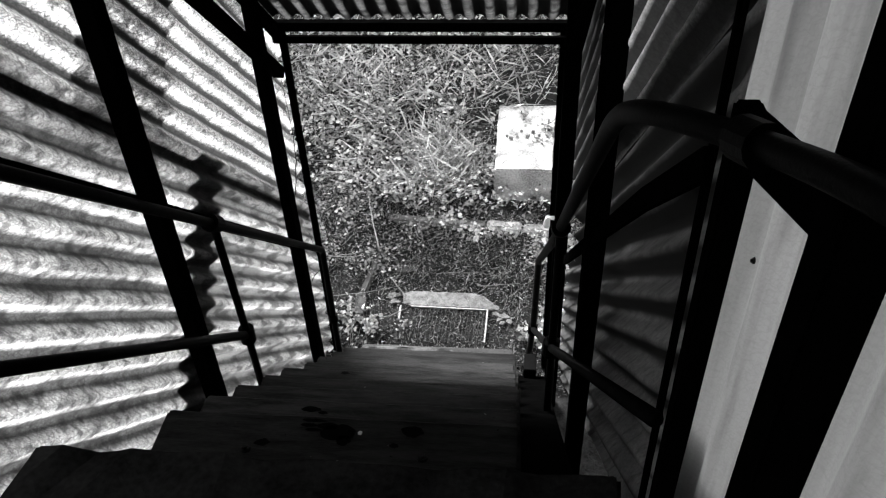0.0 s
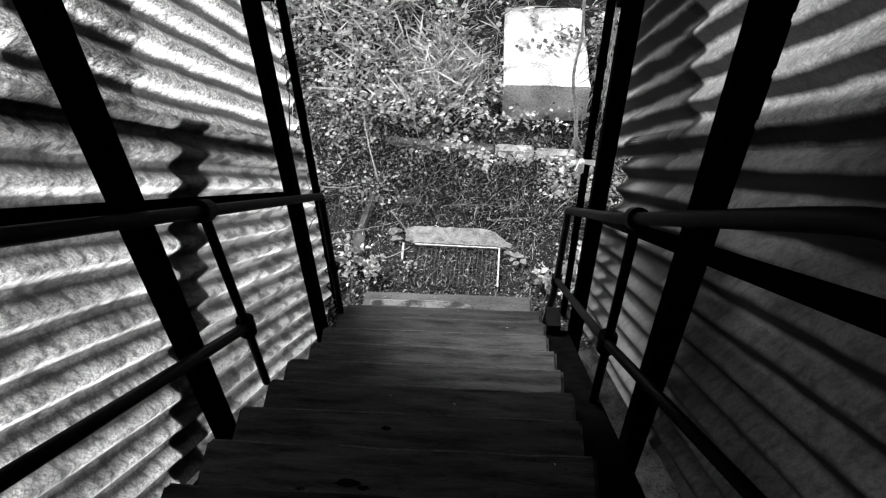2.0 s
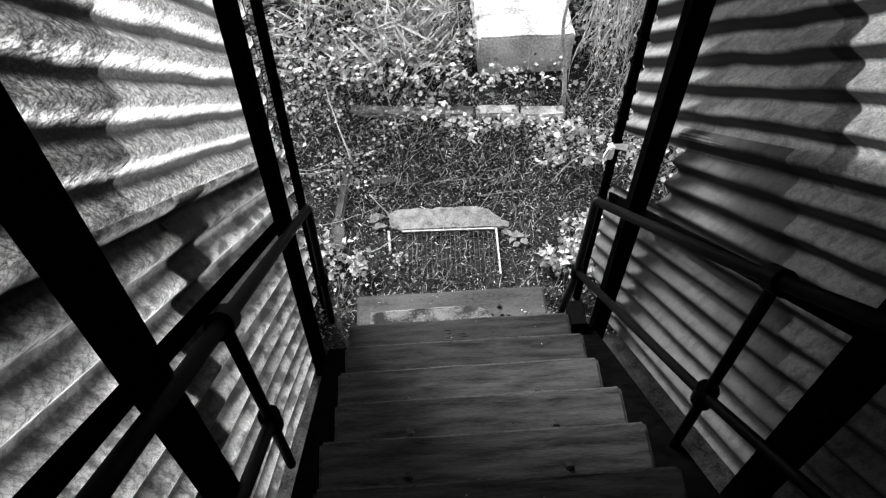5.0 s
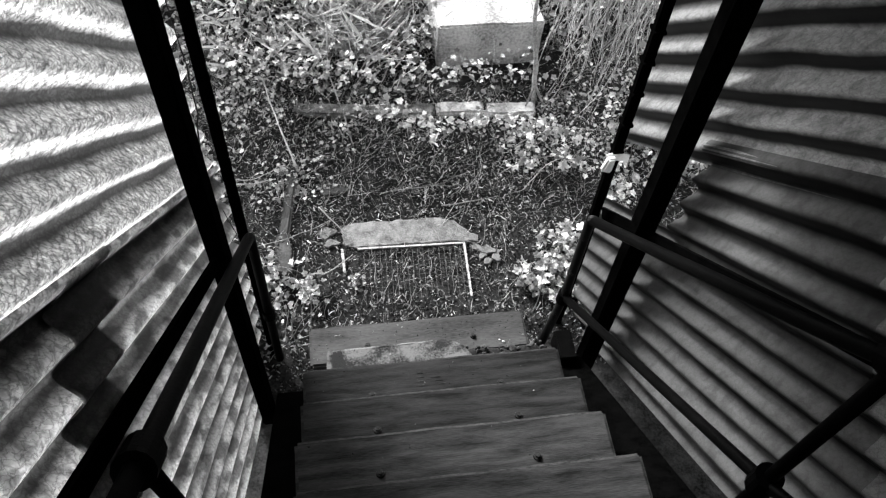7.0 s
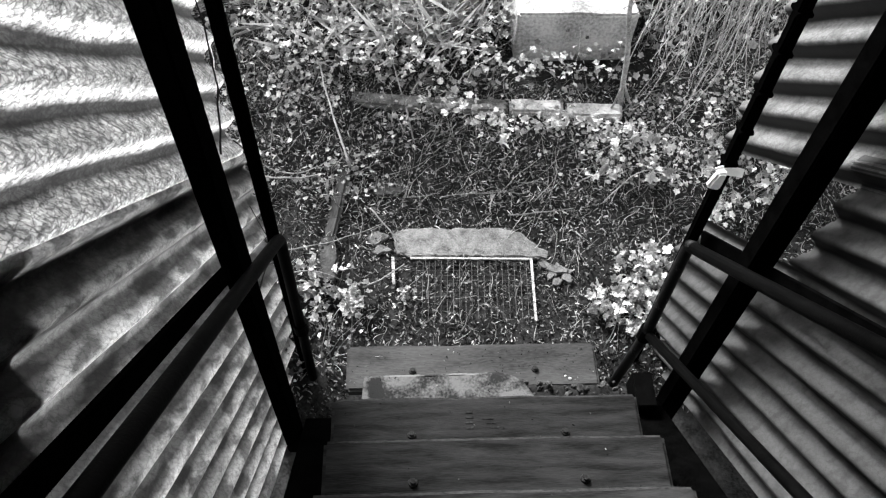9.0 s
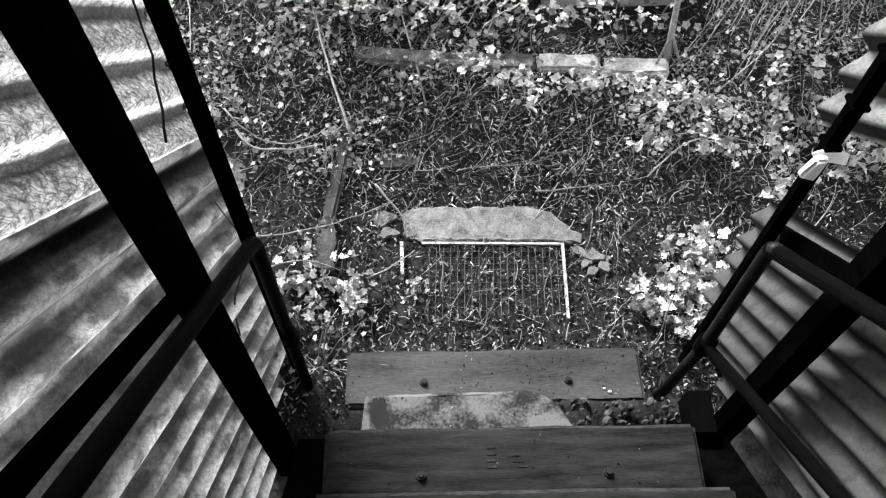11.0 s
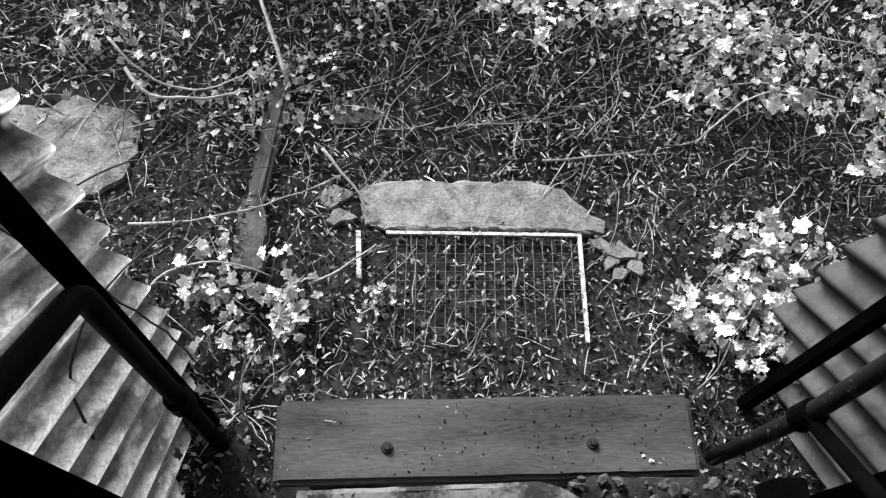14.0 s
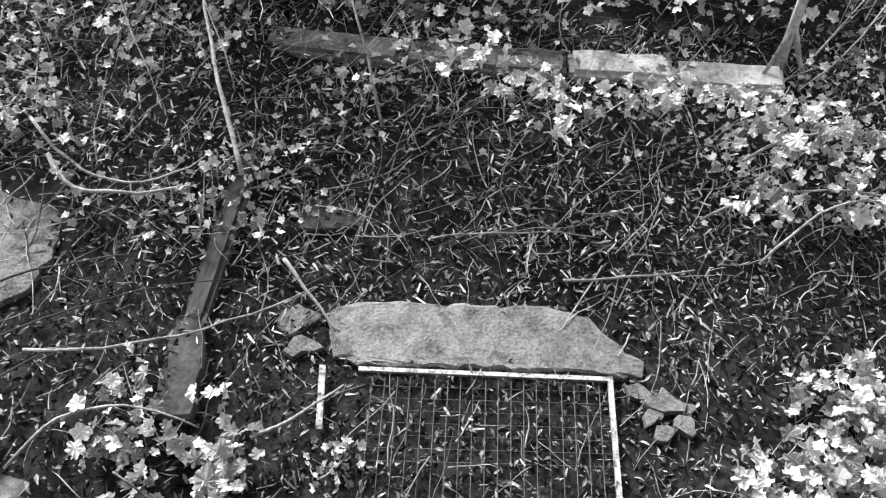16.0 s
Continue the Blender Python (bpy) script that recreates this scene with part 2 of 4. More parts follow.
def part(name, bm, material, parent=None, label="", smooth=False):
    ob = new(name, from_bm(name, bm, material, smooth))
    ob.parent = parent
    return tagged(ob, label)


def thing(name, label, category, group="", kind="", at=(0, 0, 0)):
    ob = new(name)
    ob.location = at
    ob.empty_display_size = 0.1
    return tagged(ob, label, category, group, kind)


def box_bm(x0, x1, y0, y1, z0, z1, bevel=0.004, cuts=0, rough=0.0, seed=0):
    bm = bmesh.new()
    bmesh.ops.create_cube(bm, size=1)
    for v in bm.verts:
        v.co = ((x0 + x1) / 2 + v.co.x * (x1 - x0), (y0 + y1) / 2 + v.co.y * (y1 - y0), (z0 + z1) / 2 + v.co.z * (z1 - z0))
    if bevel:
        bmesh.ops.bevel(bm, geom=bm.edges[:], offset=bevel, segments=2, affect="EDGES")
    if cuts:
        bmesh.ops.subdivide_edges(bm, edges=bm.edges[:], cuts=cuts, use_grid_fill=True)
    if rough:
        for v in bm.verts:
            v.co += noise.noise_vector(v.co * 14 + Vector((seed, 0, 0))) * rough
    return bm


def tube_bm(points, radius, sides=10, flat=None):
    """A swept tube; flat=(w, h) sweeps a bar of that section instead. radius may be a pair, for a taper."""
    pts = [Vector(p) for p in points]
    r0, r1 = radius if isinstance(radius, tuple) else (radius, radius)
    if flat:
        ring = [Vector((sx * flat[0] / 2, sy * flat[1] / 2)) for sx, sy in ((-1, -1), (1, -1), (1, 1), (-1, 1))]
    else:
        ring = [Vector((math.cos(2 * math.pi * k / sides), math.sin(2 * math.pi * k / sides))) for k in range(sides)]
    bm = bmesh.new()
    rows = []
    up = Vector((1, 0, 0))
    for i, p in enumerate(pts):
        d = (pts[min(i + 1, len(pts) - 1)] - pts[max(i - 1, 0)]).normalized()
        if abs(d.dot(up)) > 0.95:
            up = Vector((0, 1, 0))
        a = (up - d * up.dot(d)).normalized()
        b = d.cross(a)
        up = a
        s = 1.0 if flat else r0 + (r1 - r0) * i / max(1, len(pts) - 1)
        rows.append([bm.verts.new(p + (a * q.x + b * q.y) * s) for q in ring])
    for u, w in zip(rows, rows[1:]):
        for k in range(len(ring)):
            bm.faces.new((u[k], u[(k + 1) % len(ring)], w[(k + 1) % len(ring)], w[k]))
    bm.faces.new(rows[0][::-1])
    bm.faces.new(rows[-1])
    return bm


def rounded(points, radius, steps=5):
    """A line whose inner corners are turned into arcs."""
    pts = [Vector(p) for p in points]
    out = [pts[0]]
    for a, b, c in zip(pts, pts[1:], pts[2:]):
        r = min(radius, (a - b).length * 0.45, (c - b).length * 0.45)
        p, q = b + (a - b).normalized() * r, b + (c - b).normalized() * r
        for k in range(steps + 1):
            t = k / steps
            out.append(p * (1 - t) ** 2 + b * 2 * t * (1 - t) + q * t * t)
    return out + [pts[-1]]


def ball_bm(at, r, stretch=(1, 1, 1)):
    bm = bmesh.new()
    bmesh.ops.create_icosphere(bm, subdivisions=2, radius=r)
    for v in bm.verts:
        v.co = Vector((v.co.x * stretch[0], v.co.y * stretch[1], v.co.z * stretch[2])) + Vector(at)
    return bm


def slab_bm(outline, z0, z1, rough=0.004, seed=0):
    """A flat stone with that outline, its rim broken up."""
    bm = bmesh.new()
    pts = []
    for (ax, ay), (bx, by) in zip(outline, outline[1:] + outline[:1]):
        n = max(1, int(math.hypot(bx - ax, by - ay) / 0.02))
        for k in range(n):
            p = Vector((ax + (bx - ax) * k / n, ay + (by - ay) * k / n, 0))
            pts.append(p + noise.noise_vector(p * 30 + Vector((seed, 5, 0))) * rough)
    top = [bm.verts.new((p.x, p.y, z1)) for p in pts]
    mid = Vector((sum(p.x for p in pts) / len(pts), sum(p.y for p in pts) / len(pts), 0))
    inner = [bm.verts.new((p.x + (mid.x - p.x) * 0.08, p.y + (mid.y - p.y) * 0.08, z1 + 0.006 + noise.noise(p * 20) * 0.004)) for p in pts]
    low = [bm.verts.new((p.x + (p.x - mid.x) * 0.01, p.y + (p.y - mid.y) * 0.01, z0)) for p in pts]
    bm.faces.new(inner)
    for k in range(len(pts)):
        j = (k + 1) % len(pts)
        bm.faces.new((top[k], top[j], inner[j], inner[k]))
        bm.faces.new((low[k], low[j], top[j], top[k]))
    return bm


def hex_bolt(x, y, z):
    bm = bmesh.new()
    bmesh.ops.create_cone(bm, cap_ends=True, segments=12, radius1=0.014, radius2=0.012, depth=0.008, matrix=Matrix.Translation((x, y, z + 0.003)))
    bmesh.ops.create_cone(bm, cap_ends=True, segments=6, radius1=0.008, radius2=0.007, depth=0.008, matrix=Matrix.Translation((x, y, z + 0.010)))
    return bm


def smooth01(t):
    t = max(0.0, min(1.0, t))
    return t * t * (3 - 2 * t)


def height(x, y):
    """The ground: level by the stairs, a little higher to the west, a bank beyond the kerb."""
    h = 0.13 * smooth01((y - 1.0) / 0.8) + 0.07 * smooth01((-x - 0.42) / 0.3) * smooth01((y - 0.3) / 0.5)
    h += 0.24 * max(0.0, min(y, 12) - 2.2)
    h += 0.10 * smooth01((x - 0.9) / 0.6) * smooth01((y - 0.6) / 0.8)
    h += 0.02 * noise.noise(Vector((x * 2.1, y * 2.1, 0))) + 0.012 * noise.noise(Vector((x * 9, y * 9, 3)))
    if 0.45 < y < 1.08 and -0.45 < x < 0.5:
        h = h * 0.3 - 0.004
    return h


# ---- ground ----
def axis(lo, hi, near_lo, near_hi, step):
    mid = list(np.arange(near_lo, near_hi + 1e-6, step))
    far = [near_lo - step * 1.6 ** k for k in range(1, 40)]
    far2 = [near_hi + step * 1.6 ** k for k in range(1, 40)]
    return [lo] + sorted(v for v in far if v > lo) + mid + sorted(v for v in far2 if v < hi) + [hi]


xs, ys = axis(-150, 150, -2.6, 2.6, 0.03), axis(-150, 150, -0.4, 4.2, 0.03)
verts = [(x, y, height(x, y)) for y in ys for x in xs]
w = len(xs)
faces = [(j * w + i, j * w + i + 1, (j + 1) * w + i + 1, (j + 1) * w + i) for j in range(len(ys) - 1) for i in range(w - 1)]
me = bpy.data.meshes.new("ground")
me.from_pydata(verts, [], faces)
me.materials.append(SOIL)
me.shade_smooth()
tagged(new("ground", me), "dark damp soil with leaf mould, rising to a bank", "ground", kind="structure")

# ---- the enclosure: walls of corrugated sheet laid along the slope of the stairs ----
CS, SN = math.cos(SLOPE), math.sin(SLOPE)


def on_slope(s, n):
    """A point of a side wall's plane: s runs down the slope, n stands square to it."""
    return s * CS + n * SN, -s * SN + n * CS


def sheet(parent, xc, s0, s1, n0, n1, material, label, end_y=9.0, start_y=-9.0, keep=None, step=0.035, phase=-0.03, amp=0.017, bow=0.006, seed=0.0, pitch=PITCH):
    bm = bmesh.new()
    rows = max(2, int((n1 - n0) / pitch * 10))
    cols = max(2, int((s1 - s0) / step))
    side = 1 if xc > 0 else -1
    grid = []
    for j in range(rows + 1):
        n = n0 + (n1 - n0) * j / rows
        last = min(s1, (end_y - n * SN) / CS)
        first = max(s0, (start_y - n * SN) / CS)
        line = []
        for i in range(cols + 1):
            s = first + (last - first) * i / cols
            y, z = on_slope(s, n)
            k = math.cos(2 * math.pi * (n - 1.325 - phase) / pitch)
            flat = min(1.0, max(0.0, (y - start_y) / 0.10))        # pressed flat where it meets a post
            x = xc + flat * side * amp * (k + 0.18 * k * abs(k)) + bow * noise.noise(Vector((s * 1.3, n * 2, seed)))
            line.append((bm.verts.new((x, y, z)), s, n))
        grid.append(line)
    for a, b in zip(grid, grid[1:]):
        for i in range(cols):
            s, n = a[i][1], a[i][2]
            if keep is None or keep(s, n):
                bm.faces.new((a[i][0], a[i + 1][0], b[i + 1][0], b[i][0]))
    bmesh.ops.delete(bm, geom=[v for v in bm.verts if not v.link_faces], context="VERTS")
    return part("corrugated_sheet", bm, material, parent, label, smooth=True)


def ragged(v, s):
    return v + 0.012 * noise.noise(Vector((s * 40, v * 10, 2)))


wall_left = thing("wall_left", "wall of translucent corrugated fibreglass sheets, mould-stained and lit from outside", "wall", kind="structure")
L = -0.748
UP, LOW = dict(pitch=0.104, phase=0.0296, seed=1), dict(phase=0.0025, seed=1)
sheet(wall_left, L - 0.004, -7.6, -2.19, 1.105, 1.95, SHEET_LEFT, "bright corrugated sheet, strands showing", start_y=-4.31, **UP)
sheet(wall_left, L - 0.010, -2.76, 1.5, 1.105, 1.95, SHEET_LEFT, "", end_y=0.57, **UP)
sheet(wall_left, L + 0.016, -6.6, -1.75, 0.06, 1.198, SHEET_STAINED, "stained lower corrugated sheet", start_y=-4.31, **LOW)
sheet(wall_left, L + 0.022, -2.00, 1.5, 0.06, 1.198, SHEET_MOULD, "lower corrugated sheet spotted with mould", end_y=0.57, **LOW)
# dark strips added between the layers, so the laps come out darker
sheet(wall_left, L + 0.013, -7.0, 1.5, 1.125, 1.162, SHEET_LAP, "dark strip set in the lap of the sheets", end_y=0.56, start_y=-4.31, **LOW)
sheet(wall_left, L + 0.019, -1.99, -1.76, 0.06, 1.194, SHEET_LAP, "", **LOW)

py, pz = on_slope(-1.2, 1.2)                     # this wall's ribs run a little steeper than the flight
wall_left.matrix_basis = pose(0, py, pz, -1.6) @ pose(0, -py, -pz)

wall_right = thing("wall_right", "wall of grey weathered corrugated sheets, torn open in one corner", "wall", kind="structure")
RX = 0.765
RP = -0.03 + PITCH / 2


def torn(s, n):
    limit = 1.25 if s < -0.98 else (1.16 - (s + 0.98) * 1.0 if s < -0.72 else 0.90)
    return n < ragged(limit, s)


def punched(s, n):
    return not (abs(s + 1.735 + 0.02 * math.sin(n * 90)) < 0.014 and abs(n - 1.155) < 0.035)


sheet(wall_right, RX, -4.6, -1.95, 1.15, 1.95, SHEET_RIGHT_LIT, "grey upper corrugated sheet", start_y=-2.105, phase=RP, seed=5, step=0.03)
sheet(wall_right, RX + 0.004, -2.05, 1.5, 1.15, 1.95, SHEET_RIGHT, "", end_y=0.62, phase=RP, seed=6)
sheet(wall_right, RX + 0.012, -4.6, -1.70, 0.2, 1.23, SHEET_DEEP_SHADE, "lower corrugated sheet, its shade put into the colour", start_y=-2.105, phase=RP, keep=punched, step=0.015, seed=7)
sheet(wall_right, RX + 0.006, -1.78, 1.5, 0.2, 1.23, SHEET_SHADED, "corrugated sheet with a torn corner", end_y=0.62, phase=RP, keep=torn, step=0.015, seed=8)

# upright sheets beside the landing
bm = bmesh.new()
cols = [(-4.3 + 2.85 * i / 230) for i in range(231)]
low = [bm.verts.new((0.90 + 0.012 * math.cos(2 * math.pi * (y + 2.1) / 0.15), y, 1.7)) for y in cols]
high = [bm.verts.new((0.90 + 0.012 * math.cos(2 * math.pi * (y + 2.1) / 0.15), y, 6.2 if y < -1.60 else 3.15)) for y in cols]
for k in range(230):
    bm.faces.new((low[k], low[k + 1], high[k + 1], high[k]))
part("corrugated_sheet", bm, SHEET_PANEL, wall_right, "smooth upright sheet beside the landing", smooth=True)
# unseen panel, added to close off the landing from behind
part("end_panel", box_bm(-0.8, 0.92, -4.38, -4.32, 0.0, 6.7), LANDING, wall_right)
# unseen wall, added to keep skylight off the lower right sheets
tagged(part("shade_wall", box_bm(1.00, 1.12, -4.32, -1.0, -0.1, 2.3, 0.01, 6, 0.01), CONCRETE_DARK), "unseen concrete wall added outside to shade the lower sheets", "wall", kind="structure")

# roof
bm = bmesh.new()
nx, ny = 130, 70
grid = []
for j in range(ny + 1):
    s = -7.7 + 6.38 * j / ny
    y, z = on_slope(s, 1.955)
    grid.append([bm.verts.new((-0.82 + 1.76 * i / nx, y, z + 0.014 * math.cos(2 * math.pi * (-0.82 + 1.76 * i / nx) / PITCH))) for i in range(nx + 1)])
for a, b in zip(grid, grid[1:]):
    for i in range(nx):
        bm.faces.new((a[i], a[i + 1], b[i + 1], b[i]))
part("washer", hex_bolt(0, 0, 0), BOLT, wall_right).matrix_basis = pose(0.885, -2.002, 2.886, 0, -90, 0) @ Matrix.Diagonal((0.5, 0.4, 0.5, 1))
tagged(part("ceiling", bm, SHEET_ROOF, smooth=True), "dark corrugated roof sheets under leaf litter", "roof", kind="structure")

# ---- steel frame ----
frame_thing = thing("steel_frame", "black painted steel frame of posts and beams carrying the sheets", "frame")


def post(x, y, z0, z1, width, depth, name="post"):
    return part(name, box_bm(x - width / 2, x + width / 2, y - depth / 2, y + depth / 2, z0, z1, 0.005), STEEL, frame_thing)


def roof_z(y):
    return (1.94 - y * SN) / CS


post(-0.664, -1.167, 0.0, roof_z(-1.167), 0.062, 0.066)
post(-0.676, 0.060, -0.05, roof_z(0.06), 0.050, 0.090)
post(0.690, 0.100, -0.05, roof_z(0.10), 0.070, 0.064)
post(0.716, -1.110, 0.0, roof_z(-1.11), 0.062, 0.090)
post(-0.653, 0.350, -0.05, roof_z(0.35), 0.034, 0.030, "end_post")
post(0.660, 0.390, -0.05, roof_z(0.40), 0.034, 0.032, "end_post")
post(0.746, -2.115, 1.7, roof_z(-2.115), 0.012, 0.022, "end_post")
post(0.757, -2.205, 1.9, 3.30, 0.036, 0.042)
part("plate", tube_bm([(0.757, -2.20, 3.262), (0.82, -2.39, 3.262)], 0, flat=(0.012, 0.082)), STEEL, frame_thing)
post(0.835, -2.40, 1.9, roof_z(-2.40), 0.07, 0.075)
post(-0.664, -2.50, 1.9, roof_z(-2.50), 0.062, 0.066)
for side, x in ((-1, -0.685), (1, 0.690)):
    (ya, za), (yb, zb) = on_slope(-5.8, 1.74), on_slope(-1.15, 1.74)
    part("sloping_beam", tube_bm([(x, ya, za), (x, yb, zb)], 0, flat=(0.05, 0.05)), STEEL, frame_thing)
    (ya, za), (yb, zb) = on_slope(-5.8, 1.915), on_slope(-1.2, 1.915)
    part("sloping_beam", tube_bm([(x, ya, za), (x, yb, zb)], 0, flat=(0.05, 0.04)), STEEL, frame_thing)
    if side < 0:
        ends = [(-0.68, 0.06, 1.206), (-0.68, -2.62, 3.70)]
    else:
        ends = [(0.700, 0.40, 0.82), (0.710, -1.86, 2.91), (0.725, -2.18, 3.20)]
    part("side_bar", tube_bm(ends, 0, flat=(0.012, 0.045)), STEEL, frame_thing)
part("header", box_bm(-0.70, 0.70, 0.325, 0.375, 2.262, 2.305), STEEL, frame_thing)
part("header", box_bm(-0.70, 0.70, 0.335, 0.365, 2.198, 2.232), STEEL, frame_thing)


# ---- stairs ----
stairs = thing("staircase", "steep flight of worn bolted timber treads on black steel stringers", "stairs")
GOING, RISE = 0.2131, 0.19


def plank_bm(x0, x1, y0, y1, z0, z1, seed):
    bm = box_bm(x0, x1, y0, y1, z0, z1, 0.010)
    long_edges = [e for e in bm.edges if abs(e.verts[0].co.x - e.verts[1].co.x) > 0.5]
    bmesh.ops.subdivide_edges(bm, edges=long_edges, cuts=26)
    for v in bm.verts:
        k = noise.noise(Vector((v.co.x * 5, v.co.y * 8, seed)))
        v.co.y += 0.004 * k + 0.002 * noise.noise(Vector((v.co.x * 30, seed, 0)))
        v.co.z += 0.0025 * noise.noise(Vector((v.co.x * 7, seed, 4)))
    return bm


for i in range(9):
    y, z = -i * GOING, 0.517 + i * RISE
    wide = 0.0 if i < 4 else 0.012
    wob = 0.006 * math.sin(i * 2.7)
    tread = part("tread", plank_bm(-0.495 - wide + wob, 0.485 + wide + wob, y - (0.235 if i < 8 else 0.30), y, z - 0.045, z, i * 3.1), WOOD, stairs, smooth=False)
    tread.data.materials.append(WOOD_EDGE)         # nosing colour holds the light on its edge as well as wear
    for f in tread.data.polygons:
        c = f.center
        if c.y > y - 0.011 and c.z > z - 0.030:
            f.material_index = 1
    for x in (-0.243, 0.238):
        part("bolt", hex_bolt(x + wob, y - 0.128, z), BOLT, tread)
for k in range(4):
    part("branded_mark", box_bm(-0.072, -0.048, -0.060 - 0.017 * k, -0.053 - 0.017 * k, 0.515, 0.5185, 0), SOIL, stairs, "dark branded bar")
for k in range(3):
    part("branded_mark", box_bm(-0.02 + 0.012 * k, 0.015 + 0.008 * k, -0.082 - 0.014 * k, -0.078 - 0.014 * k, 0.515, 0.5185, 0), SOIL, stairs, "dark branded bar")
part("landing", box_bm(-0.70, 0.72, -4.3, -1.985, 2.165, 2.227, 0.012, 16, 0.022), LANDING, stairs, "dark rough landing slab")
# wider than real channels, to black out the shaded gaps beside the treads
for x, half in ((-0.568, 0.062), (0.575, 0.075)):
    bm = bmesh.new()
    drop = 0.0 if x > 0 else 0.10
    pts = [(0.10, -0.05), (0.10, 0.22 - drop), (-2.0, 2.10 - drop), (-2.0, 1.70)]
    a = [bm.verts.new((x - half, y, z)) for y, z in pts]
    b = [bm.verts.new((x + half, y, z)) for y, z in pts]
    bm.faces.new(a)
    bm.faces.new(b[::-1])
    for k in range(4):
        bm.faces.new((a[k], b[k], b[(k + 1) % 4], a[(k + 1) % 4]))
    part("stringer", bm, STEEL, stairs, "black steel channel")
part("support", box_bm(-0.58, 0.60, -2.12, -2.04, 0.0, 2.16), STEEL, stairs)

# the two lowest steps
low_step = thing("bottom_step", "dark damp plank step with two coach bolts", "step")
board = part("plank", plank_bm(-0.487, 0.466, 0.192, 0.378, 0.105, 0.155, 31), WOOD_DARK, low_step)
for x in (-0.238, 0.225):
    part("bolt", hex_bolt(x, 0.266, 0.155), BOLT, board)
for x in (-0.38, 0.36):
    part("bearer", box_bm(x - 0.04, x + 0.04, 0.20, 0.36, -0.03, 0.106), WOOD_DARK, low_step)
outline = [(-0.413, 0.03), (-0.405, 0.143), (0.06, 0.150), (0.10, 0.140), (0.142, 0.115), (0.192, 0.03), (0.20, -0.06), (-0.41, -0.06)]
stone = part("stone_step", slab_bm(outline, -0.02, 0.375, 0.003, 7), CONCRETE_WET)
tagged(stone, "broken concrete block used as a step, half damp", "step")
bm = bmesh.new()
rng = random.Random(5)
for k in range(170):
    q = Matrix.Translation((rng.uniform(0.16, 0.50), rng.uniform(-0.05, 0.18), 0.20 + rng.uniform(0, 0.05))) @ Euler([rng.uniform(0, 6) for _ in range(3)]).to_matrix().to_4x4()
    bmesh.ops.create_icosphere(bm, subdivisions=1, radius=rng.uniform(0.004, 0.018) * (2.2 if k % 17 == 0 else 1), matrix=q @ Matrix.Diagonal((1, rng.uniform(0.4, 1), rng.uniform(0.3, 0.7), 1)))
tagged(part("rubble", bm, CONCRETE_DARK), "small broken stones beside the concrete step", "rubble", kind="stuff")
tagged(part("fill", box_bm(0.14, 0.505, -0.08, 0.185, -0.02, 0.205, 0.02, 5, 0.012), SOIL), "packed soil under the broken stones", "soil", kind="stuff")
bm = bmesh.new()
rng = random.Random(11)
for cx, cy, rx, ry in ((0.0, -1.765, 0.045, 0.026), (-0.03, -1.745, 0.03, 0.012), (0.02, -1.79, 0.02, 0.018), (-0.075, -1.728, 0.035, 0.006), (-0.085, -1.745, 0.025, 0.006), (-0.07, -1.76, 0.022, 0.005), (-0.09, -1.69, 0.028, 0.010), (-0.055, -1.70, 0.014, 0.006), (-0.02, -1.55, 0.012, 0.006), (0.205, -1.751, 0.032, 0.018), (0.16, -1.80, 0.012, 0.008), (-0.2, -1.81, 0.02, 0.012)):
    ring = []
    for k in range(22):
        a = 2 * math.pi * k / 22
        f = 1 + 0.35 * noise.noise(Vector((math.cos(a) * 2 + cx * 50, math.sin(a) * 2, cy * 9)))
        ring.append(bm.verts.new((cx + rx * f * math.cos(a), cy + ry * f * math.sin(a), 2.0405)))
    bm.faces.new(ring)
tagged(part("water_stain", bm, WET), "dark wet mark on the upper tread", "stain", kind="stuff")

# ---- handrails ----
RAIL = 0.0185


def clamp(at, parent, r=0.031, along=(0, 0, 1), long=0.05):
    d = Vector(along).normalized() * long / 2
    bm = tube_bm([Vector(at) - d, Vector(at) - d * 0.8, Vector(at) + d * 0.8, Vector(at) + d], r, 14)
    return part("clamp", bm, PIPE, parent, "black pipe clamp", smooth=False)


left = thing("handrail", "black tubular steel handrail with clamped uprights, by the bright wall", "handrail", "handrails")
xl = -0.624
k = 0.920
part("top_rail", tube_bm(rounded([(xl, 0.300, 0.05), (xl, 0.308, 0.967), (xl, -2.35, 0.967 + 2.658 * k), (xl, -3.6, 0.987 + 2.658 * k)], 0.035), RAIL, 12), PIPE, left, smooth=True)
part("lower_rail", tube_bm([(xl, -0.862, 1.472), (xl, -2.45, 1.472 + 1.588 * 0.92)], RAIL, 12), PIPE, left, smooth=True)
part("upright", tube_bm([(xl, -0.895, 2.075), (xl, -0.862, 1.475), (xl, -0.850, 1.10)], RAIL * 0.85, 12), PIPE, left, smooth=True)
clamp((xl, -0.895, 2.075), left, 0.034, (0, -1, k), 0.07)
clamp((xl, -0.862, 1.475), left, 0.032, (0, 0, 1), 0.07)
clamp((xl, 0.304, 0.44), left, 0.027, (0, 0, 1), 0.05)

right = thing("handrail", "black tubular steel handrail with chipped paint, by the torn wall", "handrail", "handrails")
xr = 0.598
kr = 0.945
